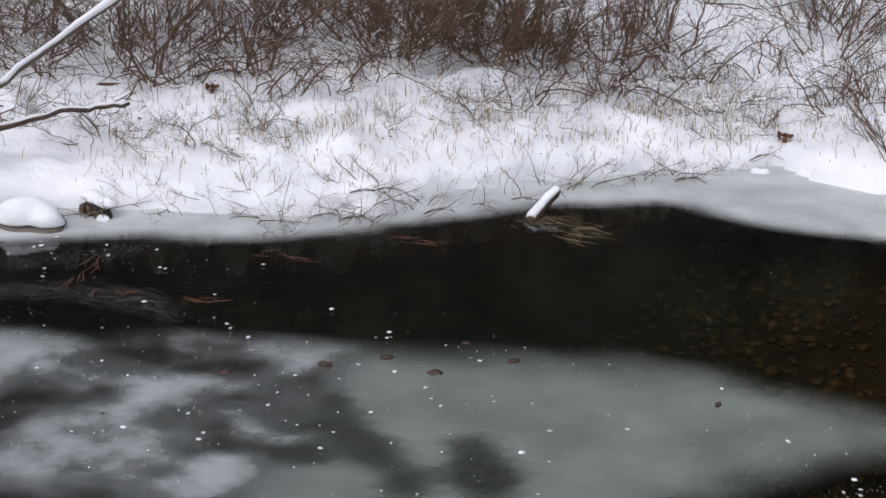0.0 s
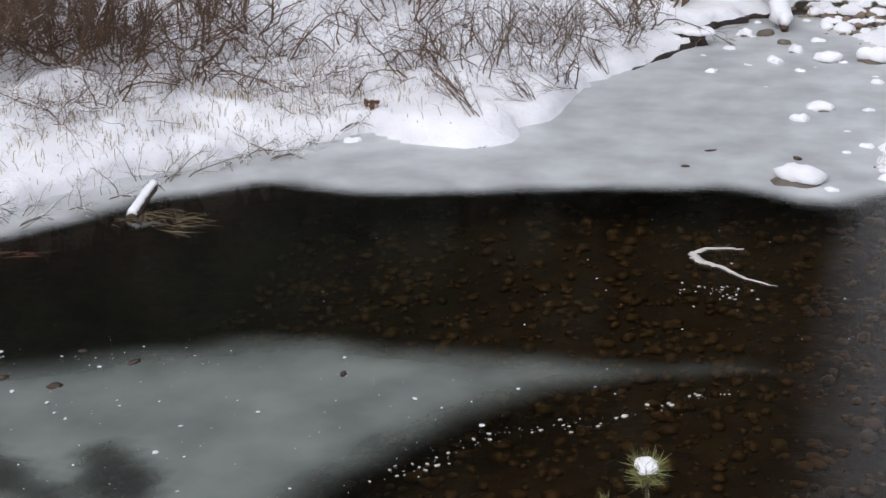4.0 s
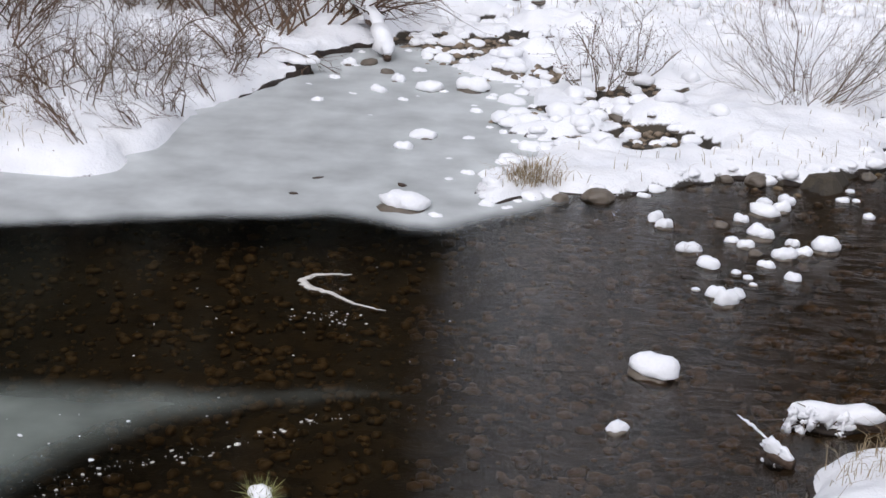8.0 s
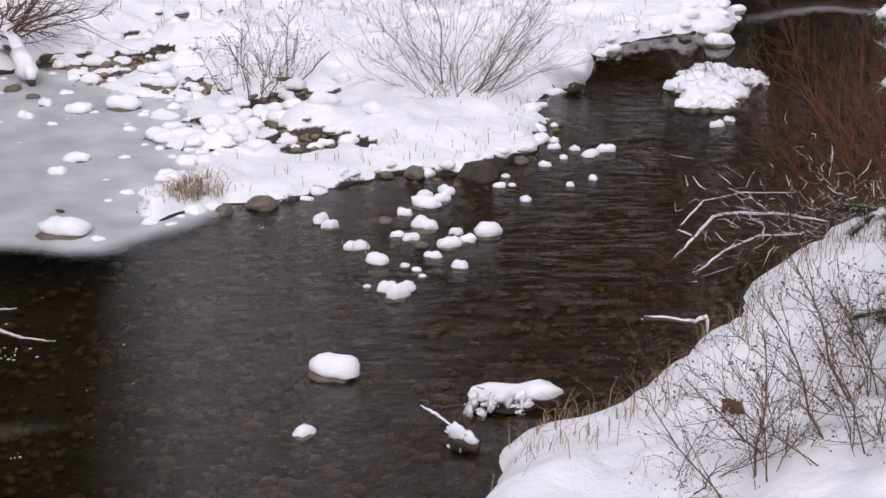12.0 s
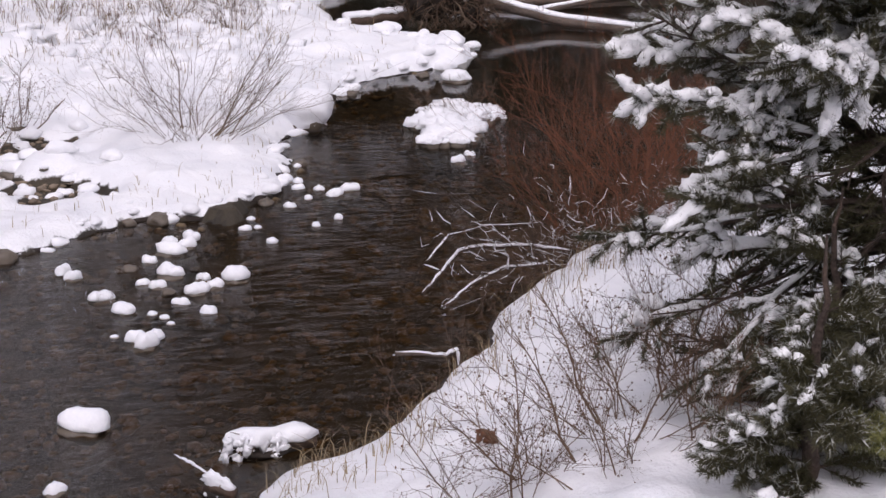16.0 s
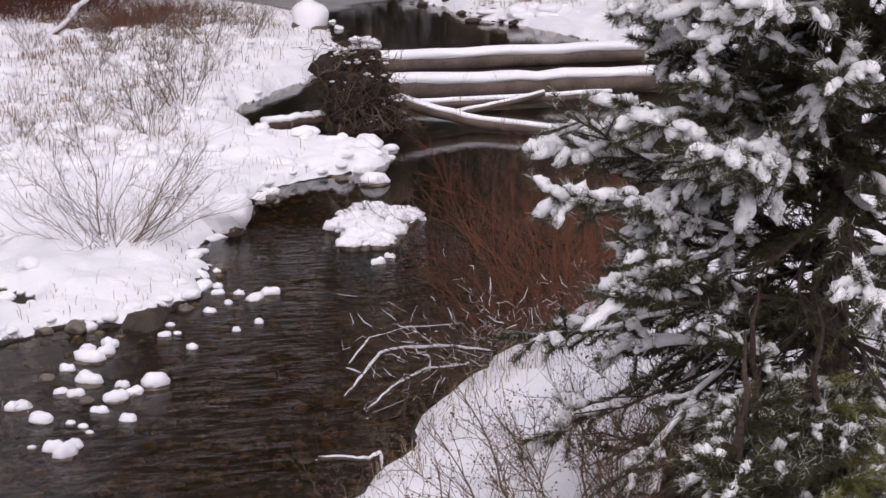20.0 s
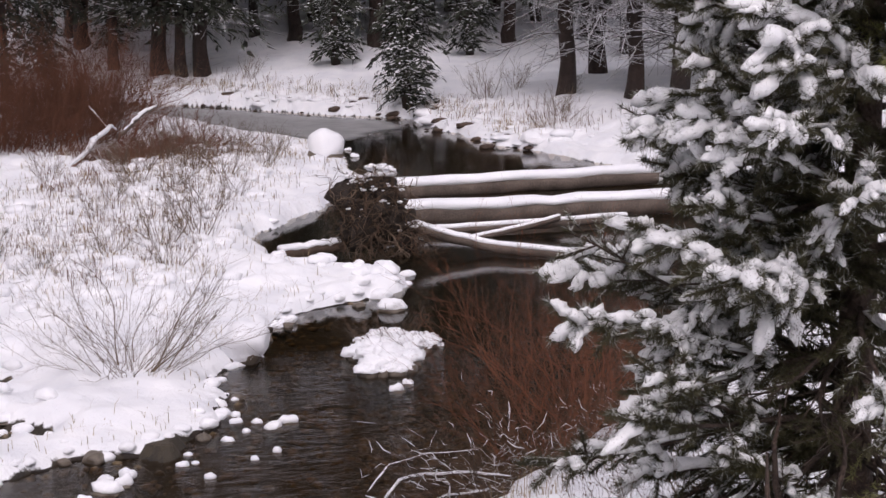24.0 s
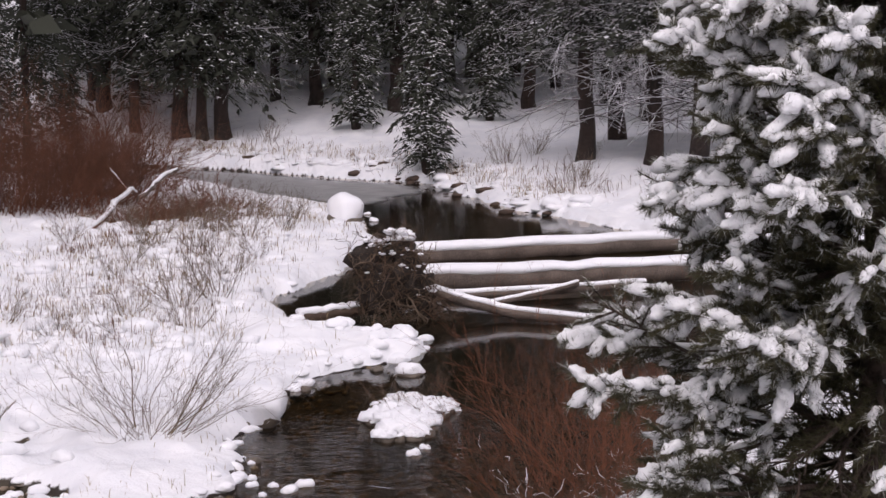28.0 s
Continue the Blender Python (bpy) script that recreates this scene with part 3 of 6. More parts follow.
def snow_stone(i, x, y, w, h, label, group):
    rng = random.Random(i * 17 + 3)
    g = ground_at(x, y)
    tall = min(max(h * 0.78, 0.42 * w), 0.9 * w)
    z = g - 0.22 * tall if g > 0.03 else -0.02
    t = thing("snow_capped_stone", label, "stone", (x, y, z), group)
    s = Shape()
    turn = rng.uniform(-0.7, 0.7)
    blob(s, (0, 0, tall * 0.04), (w * 0.50, w * 0.44, tall * 0.38), i, 3, 0.4, 1.6, turn)
    part("stone", s, STONE, t)
    n = 1 if w < 0.11 else rng.choice((2, 2, 3)) if w < 0.24 else 3
    lobes = []
    for k in range(n):
        u = (k / (n - 1) - 0.5) if n > 1 else 0.0
        r = 0.5 if n == 1 else rng.uniform(0.30, 0.40) - 0.03 * (n - 2)
        lobes.append(((u * 2 * (0.5 - r), rng.uniform(-0.10, 0.10) if n > 1 else 0, rng.uniform(-0.05, 0.06)), r))
    s = Shape()
    p, f = lobed(lobes, i + 50, 0.36, 0.2)
    c, si = math.cos(turn), math.sin(turn)
    p = p * (w, w * 0.9, tall * 0.60 / max(r for _, r in lobes))
    s.add(np.stack([p[:, 0] * c - p[:, 1] * si, p[:, 0] * si + p[:, 1] * c, p[:, 2] + tall * 0.36], 1), f)
    part("snow_cap", s, SNOW, t)
    return t


IN_STREAM = [(0.41, 9.75, 0.29, 0.19), (0.19, 8.88, 0.13, 0.11), (1.73, 12.33, 0.2, 0.16), (0.91, 11.05, 0.17, 0.15),
             (0.85, 11.18, 0.14, 0.13), (0.98, 11.2, 0.13, 0.12), (0.43, 12.78, 0.13, 0.13), (0.50, 12.62, 0.13, 0.12),
             (1.32, 13.12, 0.24, 0.13), (1.46, 13.22, 0.14, 0.14), (1.52, 13.42, 0.13, 0.12), (1.34, 13.4, 0.12, 0.09),
             (1.12, 12.92, 0.12, 0.09), (1.24, 12.54, 0.20, 0.13), (1.12, 12.28, 0.13, 0.10), (1.02, 12.4, 0.11, 0.08),
             (1.40, 12.1, 0.19, 0.13), (1.55, 12.2, 0.13, 0.11), (1.48, 12.4, 0.11, 0.09), (1.25, 11.9, 0.13, 0.08),
             (1.43, 11.66, 0.12, 0.09), (0.68, 12.12, 0.19, 0.08), (0.82, 11.8, 0.16, 0.12), (1.02, 11.72, 0.07, 0.05),
             (1.10, 11.62, 0.07, 0.05), (1.13, 11.49, 0.06, 0.04), (0.71, 11.31, 0.06, 0.04)]
UPSTREAM = [(2.72, 15.0, 0.10, 0.09), (2.68, 14.78, 0.13, 0.09), (2.86, 14.70, 0.11, 0.08), (2.96, 14.50, 0.19, 0.11), (3.14, 14.62, 0.19, 0.12), (2.82, 15.56, 0.09, 0.07),
            (2.5, 14.23, 0.12, 0.08), (2.0, 13.62, 0.12, 0.08), (2.1, 13.92, 0.08, 0.06), (2.17, 13.22, 0.1, 0.08), (2.12, 13.66, 0.07, 0.05),
            (2.62, 13.61, 0.08, 0.07), (2.85, 13.76, 0.08, 0.10), (2.71, 14.44, 0.08, 0.07), (4.40, 15.36, 0.17, 0.11),
            (4.58, 15.6, 0.12, 0.09), (5.39, 19.0, 0.38, 0.17), (5.37, 17.04, 0.11, 0.08), (4.05, 18.72, 0.2, 0.14), (3.86, 18.5, 0.16, 0.1),
            (8.78, 33.7, 0.2, 0.13), (8.95, 34.9, 0.16, 0.1), (8.75, 35.3, 0.12, 0.09)]
ON_ICE = [(-1.58, 12.64, 0.41, 0.23), (-1.31, 12.49, 0.13, 0.07), (-0.76, 12.81, 0.11, 0.05), (-1.81, 14.31, 0.17, 0.11),
          (-1.68, 14.7, 0.26, 0.07), (-1.37, 14.07, 0.09, 0.05), (-1.31, 13.47, 0.09, 0.06), (-1.17, 13.67, 0.14, 0.06),
          (-1.03, 13.59, 0.09, 0.04), (-1.27, 14.76, 0.13, 0.06), (-1.28, 15.69, 0.14, 0.09), (-2.18, 14.77, 0.07, 0.04),
          (-2.27, 15.32, 0.09, 0.05), (-2.79, 17.24, 0.16, 0.15), (-2.56, 16.08, 0.11, 0.05), (-2.32, 16.26, 0.21, 0.08),
          (-2.19, 16.7, 0.18, 0.14), (-1.83, 16.4, 0.29, 0.13), (-1.4, 16.5, 0.35, 0.23), (-1.02, 17.23, 0.3, 0.12),
          (-3.06, 16.35, 0.1, 0.05), (-0.12, 15.72, 0.2, 0.13), (0.16, 15.7, 0.33, 0.15)]
BY_BANK = [(-9.35, 8.16, 0.55, 0.16), (-8.98, 8.55, 0.12, 0.10), (-5.94, 12.41, 0.15, 0.07), (-5.43, 12.78, 0.17, 0.08)]
for i, (x, y, w, h) in enumerate(IN_STREAM):
    snow_stone(i, x, y, w * 1.12, h * 1.12, "dark wet stone in the stream with a round cap of snow", "snow-capped stones in the stream")
for i, r in enumerate(UPSTREAM):
    snow_stone(i + 30, *r, "small stone in the rapids under a white snow cap", "snow-capped stones upstream")
for i, r in enumerate(ON_ICE):
    snow_stone(i + 60, *r, "snow-covered stone standing out of grey ice", "snow-covered stones in the ice")
for i, r in enumerate(BY_BANK):
    snow_stone(i + 90, *r, "low snow-covered stone at the foot of the bank", "stones by the bank")

rng = random.Random(77)
for line, n in zip(RUNNELS, (14, 7, 8, 8, 4, 4, 4, 3)):
    for i in range(n):
        u = rng.uniform(0, len(line) - 1.001)
        (x0, y0), (x1, y1) = line[int(u)], line[int(u) + 1]
        x, y = x0 + (x1 - x0) * (u % 1) + rng.gauss(0, 0.2), y0 + (y1 - y0) * (u % 1) + rng.gauss(0, 0.2)
        w = rng.uniform(0.08, 0.22)
        snow_stone(len(bpy.data.objects), x, y, w, w * rng.uniform(0.55, 0.8), "stone under pillowy snow on the gravel bar", "snowy stones on the bar")
for i in range(14):
    w = rng.uniform(0.06, 0.17)
    snow_stone(300 + i, rng.uniform(-2.9, -0.9), rng.uniform(15.6, 17.4), w, w * 0.6, "snow-covered stone standing out of grey ice", "snow-covered stones in the ice")

for i, (x, y, w) in enumerate([(-0.03, 13.22, 0.26), (-0.35, 13.12, 0.16), (1.32, 14.0, 0.24), (1.05, 14.0, 0.14), (0.95, 12.75, 0.12), (1.18, 12.12, 0.12), (2.3, 14.35, 0.16),
                               (2.85, 15.6, 0.14), (4.25, 16.05, 0.16), (3.6, 17.9, 0.2), (4.0, 18.5, 0.14), (5.05, 19.3, 0.16), (-2.35, 17.0, 0.16), (-2.6, 17.35, 0.2)]):
    s = Shape()
    blob(s, (0, 0, 0), (w * 0.5, w * 0.42, w * 0.3), 400 + i, 3, 0.35, 1.4, i * 0.8)
    ob = part("bare_stone", s, STONE)
    ob.location = (x, y, 0.01)
    tagged(ob, "dark wet bare stone at the water line", "stone", "bare stones")

# loose stones on the bed
rng = np.random.default_rng(4)
s = Shape()
px, py = rng.uniform(-5.5, 5.5, 14000), rng.uniform(7.2, 20.5, 14000)
pz, ps = land(px, py)
v1, f1 = ICO[1]
wet = (pz < -0.02)
for x, y, z in zip(px[wet][:7000], py[wet][:7000], pz[wet][:7000]):
    r = 0.018 + 0.055 * rng.random() ** 2.5
    p = v1 * (1 + 0.3 * (rng.random((12, 1)) - 0.5)) * np.array([r, r * rng.uniform(0.6, 1), r * rng.uniform(0.35, 0.7)])
    a = rng.uniform(0, 6.3)
    p = np.stack([p[:, 0] * math.cos(a) - p[:, 1] * math.sin(a), p[:, 0] * math.sin(a) + p[:, 1] * math.cos(a), p[:, 2]], 1)
    s.add(p + (x, y, z + r * 0.2), f1)
tagged(part("creek_stones", s, PEBBLE), "rounded brown stones lying on the creek bed", "stones", kind="stuff")


pr = np.random.default_rng(301)
for line, n, wide, low, high in ([(l, 10, 0.30, 0.05, 0.17) for l in RUNNELS]
                                 + [(SHORE_BAR[4:12], 44, 0.13, 0.05, 0.15), (SHORE_BAR[11:], 48, 0.05, 0.04, 0.12), (SHORE_POOL[:4], 14, 0.08, 0.05, 0.13),
                                    ([(4.9, 21.3), (5.9, 20.6), (5.6, 19.9)], 18, 0.25, 0.08, 0.2)]):
    for (x, y) in spread_along(line, n, wide, n + len(line)):
        k = low + (high - low) * pr.random() ** 1.6
        s = Shape()
        p, f = lobed([((pr.uniform(-0.4, 0.4), pr.uniform(-0.3, 0.3), 0), pr.uniform(0.55, 0.8)) for _ in range(3)], int(pr.integers(0, 999)), 0.55, 0.2)
        s.add(p * (k, k * pr.uniform(0.7, 1.0), k * 0.75), f)
        ob = part("snow_pillow", s, SNOW)
        ob.location = (x, y, max(ground_at(x, y), 0.0) + k * 0.04)
        tagged(ob, "rounded pillow of snow on the stony bar", "snow", "snow pillows on the bar")
s = Shape()
for line in RUNNELS:
    for (x, y) in spread_along(line, 170, 0.24, len(line) * 13):
        z = ground_at(x, y)
        r = 0.012 + 0.045 * rng.random() ** 2.5
        p = v1 * (1 + 0.3 * (rng.random((12, 1)) - 0.5)) * np.array([r, r * rng.uniform(0.6, 1), r * rng.uniform(0.4, 0.8)])
        if z < 0.05:
            s.add(p + (x, y, max(z, -0.01) + r * 0.2), f1)
tagged(part("bar_gravel", s, GRAVEL), "brown gravel showing between pillows of snow", "gravel", kind="stuff")


# ---- shrubs ----
def stem(wood, snow, rng, base, lean, length, radius, rise, twigs, loaded=0.0, wild=0.12, buds=None):
    """One stem with its twigs; rise bends it upward, loaded lays snow along it, wild makes it crooked."""
    k = 8
    d = np.array(lean, float)
    d /= np.linalg.norm(d)
    p, pts = np.array(base, float), []
    for i in range(k):
        pts.append(p.copy())
        d = d + np.array([rng.normal(0, wild), rng.normal(0, wild), rise / k + rng.normal(0, wild * 0.7)])
        d /= np.linalg.norm(d)
        p = p + d * length / (k - 1)
    pts = np.array(pts)
    tube(wood, pts, np.linspace(radius, radius * 0.3, k), 4)
    if loaded and rng.random() < loaded:
        a = rng.integers(0, 6)
        e = min(a + rng.integers(2, 4), k)
        m = e - a
        tube(snow, pts[a:e] + (0, 0, radius * 0.8), radius * rng.uniform(0.5, 0.9) * (0.5 + np.sin(np.linspace(0.4, 2.9, m)) * 0.6), 5, True, 0.4, rng, 0.8)
    for _ in range(twigs):
        u = rng.uniform(0.2, 0.98) * (k - 1)
        i = min(int(u), k - 2)
        q = pts[i] + (pts[i + 1] - pts[i]) * (u - i)
        e = pts[i + 1] - pts[i]
        e = e / np.linalg.norm(e) + rng.normal(0, 0.5, 3) + np.array([0, 0, rise * 0.25])
        e /= np.linalg.norm(e)
        ln = length * rng.uniform(0.14, 0.42)
        mid = q + (e + rng.normal(0, wild, 3)) * ln * 0.45
        e3 = e + rng.normal(0, 2.2 * wild, 3) + np.array([0, 0, rise * 0.2])
        tw = np.array([q, mid, mid + e3 / np.linalg.norm(e3) * ln * 0.55])
        tube(wood, tw, [radius * 0.45, radius * 0.32, radius * 0.16], 3)
        if loaded and rng.random() < loaded * 0.45:
            tube(snow, [tw[1] + (tw[0] - tw[1]) * 0.4 + (0, 0, radius * 0.5), tw[1] + (0, 0, radius * 0.6), tw[1] + (tw[2] - tw[1]) * 0.5 + (0, 0, radius * 0.5)], [radius * 0.5, radius * 0.95, radius * 0.4], 4, True, 0.3, rng)
        for _ in range(2):
            w = rng.uniform(0.3, 1)
            q2 = tw[0] + (tw[1] - tw[0]) * 2 * w if w < 0.5 else tw[1] + (tw[2] - tw[1]) * (2 * w - 1)
            e2 = e + rng.normal(0, 0.6, 3)
            e2 /= np.linalg.norm(e2)
            tip = q2 + e2 * ln * rng.uniform(0.25, 0.6)
            tube(wood, [q2, tip], [radius * 0.24, radius * 0.11], 3)
            if buds is not None and rng.random() < 0.8:
                v, f = ICO[1]
                buds.add(v * rng.uniform(0.003, 0.008, 3) + tip, f)


def shrub(name, seed, stems, height, spread, mat, radius, label, twigs=7, rise=0.5, bias=(0, 0), loaded=0.0, foot=0.12, group="",
          wild=0.12, budded=None, least=0.15, joined=False):
    rng = np.random.default_rng(seed)
    t = thing(name, label, "shrub", group=group)
    for i in range(stems):
        a = rng.uniform(0, 6.283)
        out = spread * rng.uniform(least, 1.0)
        if i == 0 or not joined:
            wood, snow, buds = Shape(), Shape(), Shape()
        base = (foot * math.cos(a) * rng.uniform(0.2, 1), foot * math.sin(a) * rng.uniform(0.2, 1), -0.06)
        stem(wood, snow, rng, base, (math.cos(a) * out + bias[0], math.sin(a) * out + bias[1], 1), height * rng.uniform(0.55, 1.05),
             radius * (0.6 + 1.3 * rng.random() ** 3), rise, twigs, loaded, wild, buds if budded else None)
        if joined and i < stems - 1:
            continue
        b = part("twig_tangle", wood, mat, t) if joined else part("stem", wood, mat, t)
        if joined:
            tagged(b, kind="stuff")
        if snow.n:
            tagged(part("snow_load", snow, SNOW, b, "thin snow lying along the twigs"), kind="stuff")
        if buds.n:
            tagged(part("seed_head", buds, budded, b, "small dry seed heads"), kind="stuff")
    return t


def plant(ob, places, zoff=0.0, scale=(0.85, 1.2)):
    """Stands copies of a shrub on the ground; the first place takes the shrub itself."""
    rng = random.Random(len(places) * 7 + 1)
    for i, (x, y) in enumerate(places):
        k = rng.uniform(*scale)
        m = Matrix.Translation((x, y, max(ground_at(x, y), 0.0) + zoff)) @ pose(0, 0, 0, 0, 0, rng.uniform(0, 360))
        if i == 0:
            ob.matrix_basis = m
            ob.scale = (k, k, k)
        else:
            c = copy_thing(ob, m)
            c.scale = (k, k, k)


THICKET = "brown leafless willow growing thickly in the snow"
FRONT = [(-12.3, 9.6), (-11.2, 10.9), (-10.0, 12.0), (-8.9, 12.9), (-7.6, 13.7)]
REAR = [(-13.6, 11.4), (-12.0, 13.2), (-10.2, 14.8), (-8.4, 15.9)]
EAST = [(-7.6, 15.6), (-6.6, 16.4), (-5.8, 16.9)]
for k, (seed, n, line, h, wide) in enumerate(((1, 15, FRONT, 1.25, 0.35), (2, 11, REAR, 1.9, 0.6), (3, 5, EAST, 1.3, 0.5), (4, 13, FRONT, 1.45, 0.4))):
    b = shrub("willow_thicket", seed, 20, h, 2.2, WILLOW, 0.0066, THICKET, 10, 0.35, foot=0.35, group="willows on the bank", wild=0.27, joined=k in (1, 2))
    plant(b, spread_along(line, n, wide, 10 + k), 0, (0.75, 1.15))
b = shrub("willow_thicket", 47, 9, 1.7, 2.4, WILLOW, 0.014, "thick crooked dark willow limbs over the snow", 9, 0.05, foot=0.25, group="willows on the bank", wild=0.34, loaded=0.1)
plant(b, [(-9.6, 11.1), (-8.9, 12.2), (-10.4, 10.6), (-8.2, 12.6), (-7.4, 13.6), (-7.0, 14.2)], 0.1, (0.7, 1.1))
b = shrub("willow_thicket", 5, 20, 1.2, 1.7, WILLOW, 0.007, THICKET, 9, 0.4, foot=0.3, group="willows on the bank", wild=0.22)
plant(b, spread_along([(-6.2, 17.2), (-5.4, 18.2), (-4.6, 19.2), (-3.9, 20.0)], 9, 0.4, 21))
b = shrub("brown_weed_clump", 6, 36, 1.0, 0.25, WEED, 0.006, "dense upright brown weed stalks among the willows", 5, 0.1, foot=0.35, group="brown weeds")
plant(b, [(-8.1, 13.5), (-7.6, 14.6), (-9.3, 13.9), (-10.8, 12.9)], 0, (0.7, 1.1))
b = shrub("overhanging_willow", 7, 20, 1.5, 1.6, WILLOW, 0.010, "dark bare willow leaning over the frozen inlet", 8, 0.1, (1.5, -0.2), foot=0.3, wild=0.16)
plant(b, [(-3.75, 17.5), (-3.35, 18.3), (-4.3, 17.6), (-3.0, 18.9)], 0, (0.8, 1.05))
b = shrub("bank_shrub", 8, 9, 0.7, 2.6, WILLOW, 0.0042, "low thin bare shrub on the snowy bank", 8, 0.15, foot=0.25,
          group="low shrubs on the bank", wild=0.36)
plant(b, spread_along([(-10.6, 9.2), (-9.3, 10.0), (-8.2, 11.2), (-7.2, 12.6), (-6.1, 13.6)], 34, 0.45, 31), 0, (0.4, 1.0))
b = shrub("tangled_shrub", 48, 8, 0.95, 2.8, WILLOW, 0.0066, "crooked dark twigs sprawling low over the snow", 9, -0.15, foot=0.2,
          group="low shrubs on the bank", wild=0.42, loaded=0.15)
plant(b, spread_along([(-10.5, 9.6), (-9.4, 10.6), (-8.3, 11.8), (-7.2, 13.1), (-6.2, 13.9)], 30, 0.5, 33) + spread_along([(-5.6, 14.2), (-4.6, 14.6), (-4.2, 16.0), (-3.9, 17.0)], 12, 0.35, 34), 0.05, (0.5, 1.2))
b = shrub("shore_sprig", 49, 7, 0.55, 2.8, TAN_TWIG, 0.0036, "pale snow-dusted twigs drooping onto the ice", 6, -0.3, (0.2, -0.5), foot=0.15,
          group="twigs at the shore", wild=0.3, loaded=0.5)
plant(b, [(-7.45, 9.85), (-7.15, 10.05), (-7.6, 9.6), (-7.3, 9.7), (-8.3, 9.2), (-6.95, 10.6), (-6.6, 11.4), (-5.9, 12.35), (-5.7, 12.6), (-5.6, 12.8), (-6.0, 12.1), (-9.2, 8.6), (-7.8, 9.5), (-7.95, 9.35), (-7.5, 9.95), (-7.2, 10.3), (-6.8, 10.9), (-8.6, 9.05), (-6.45, 11.65), (-6.2, 12.0), (-7.65, 9.85)], 0.06, (0.6, 1.1))
b = shrub("shore_twigs", 28, 10, 0.5, 1.8, TAN_TWIG, 0.004, "thin bare twigs at the edge of the ice", 6, 0.1, foot=0.2,
          group="twigs at the shore", wild=0.22, loaded=0.3)
plant(b, [(-7.55, 9.75), (-7.2, 9.6), (-7.75, 9.2), (-8.2, 9.5), (-6.1, 12.3), (-5.8, 12.6), (-9.0, 8.95), (-6.7, 11.5), (0.62, 11.8), (0.1, 12.5)], 0, (0.55, 1.0))
plant(shrub("bank_shrub", 9, 15, 0.95, 1.0, TAN_TWIG, 0.0055, "thin grey-brown shrub standing out of the snow", 8, 0.4, foot=0.4, wild=0.14),
      [(-4.75, 14.3), (-4.45, 15.0), (-4.95, 15.2), (-4.3, 15.9)], 0, (0.7, 1.0))
plant(shrub("bank_shrub", 19, 11, 0.95, 0.8, WILLOW, 0.006, "dark bare shrub leaning over the ice edge", 7, 0.15, (1.6, -0.3), foot=0.15, wild=0.16),
      [(-4.15, 13.9), (-4.45, 13.2), (-4.0, 14.6), (-4.7, 13.5), (-3.85, 15.3), (-3.75, 16.0)], 0, (0.6, 1.0))
b = shrub("willow_bush", 11, 52, 1.4, 2.6, TAN_TWIG, 0.0042, "bare willow bush of thin grey-brown stems on the snowy bar", 9, 0.5, foot=0.3, wild=0.19, least=0.3)
plant(b, [(1.95, 16.45)], 0, (1.1, 1.11))
plant(shrub("twiggy_shrub", 12, 18, 0.7, 1.1, TAN_TWIG, 0.005, "small bare twiggy shrub in deep snow", 7, 0.4, foot=0.25, wild=0.18, budded=WEED),
      [(-0.1, 16.8), (0.15, 17.2)])
b = shrub("meadow_shrub", 13, 20, 1.1, 1.3, TAN_TWIG, 0.007, "bare grey shrub in the snowy meadow", 7, 0.5, foot=0.2, group="meadow shrubs", wild=0.15, joined=True)
plant(b, [(3.1, 21.5), (3.9, 24), (3.0, 27), (1.6, 24.5), (4.9, 30), (3.6, 31), (6.4, 31.5), (7.1, 33.5), (2.2, 29.5), (6.0, 36), (5.2, 27.8), (4.4, 26), (0.8, 22), (14.3, 36.2), (15.6, 38.6), (13.8, 39.6), (15.2, 41.5), (13.6, 34.6), (9.2, 47.3), (7.6, 48.8), (2.4, 22.6), (1.4, 21.2), (3.6, 28.8), (5.6, 33.2), (6.3, 34.4), (2.6, 25.6), (4.5, 32.2), (6.8, 36.6), (3.2, 23), (5.3, 29.4), (4.2, 28.2)], 0, (0.45, 1.1))
RW = "upright reddish willow shoots at the water's edge"
b = shrub("red_willow", 14, 22, 1.75, 1.5, RED_WILLOW, 0.0042, RW, 11, 0.35, foot=0.45, group="red willows by the water", wild=0.2)
plant(b, [(5.3, 13.4), (4.9, 12.9), (5.9, 14.0), (6.5, 14.8), (5.6, 13.1), (7.0, 15.6), (5.15, 12.6), (5.6, 14.3), (4.7, 12.5), (6.1, 14.6)], 0, (0.7, 1.15))
b = shrub("dusted_willow", 44, 14, 0.95, 2.2, WILLOW, 0.0028, "low dark willow dusted with snow at the water's edge", 12, -0.05, (-2.0, -0.3), 0.7, 0.4,
          group="dusted willows by the water", wild=0.21)
plant(b, [(4.35, 12.0), (4.7, 12.35), (4.6, 11.8), (5.0, 12.2), (5.3, 12.8), (4.9, 11.5), (5.5, 12.3), (4.4, 12.5), (5.3, 11.9), (5.9, 13.2)], 0, (0.6, 1.1))
b = shrub("leaning_branches", 15, 22, 1.25, 1.4, WILLOW, 0.0030, "snow-dusted bare branches hanging over the stream", 15, 0.05,
          (-3.0, -0.1), 0.3, 0.35, wild=0.2)
b.location = (4.5, 12.0, 0.15)
b = shrub("leaning_branches", 16, 15, 1.15, 1.6, WILLOW, 0.0038, "snow-laden branches hanging low over the stream", 14, 0.0,
          (-4.5, -1.0), 0.5, 0.25, wild=0.2)
b.location = (4.2, 11.55, 0.2)
b = shrub("leaning_branches", 26, 6, 0.9, 1.4, DARK_WOOD, 0.008, "tangle of dark rooty branches on the bank edge", 8, 0.2,
          (-3.5, -2.0), 0.6, 0.3, wild=0.22)
b.location = (4.0, 11.5, 0.2)
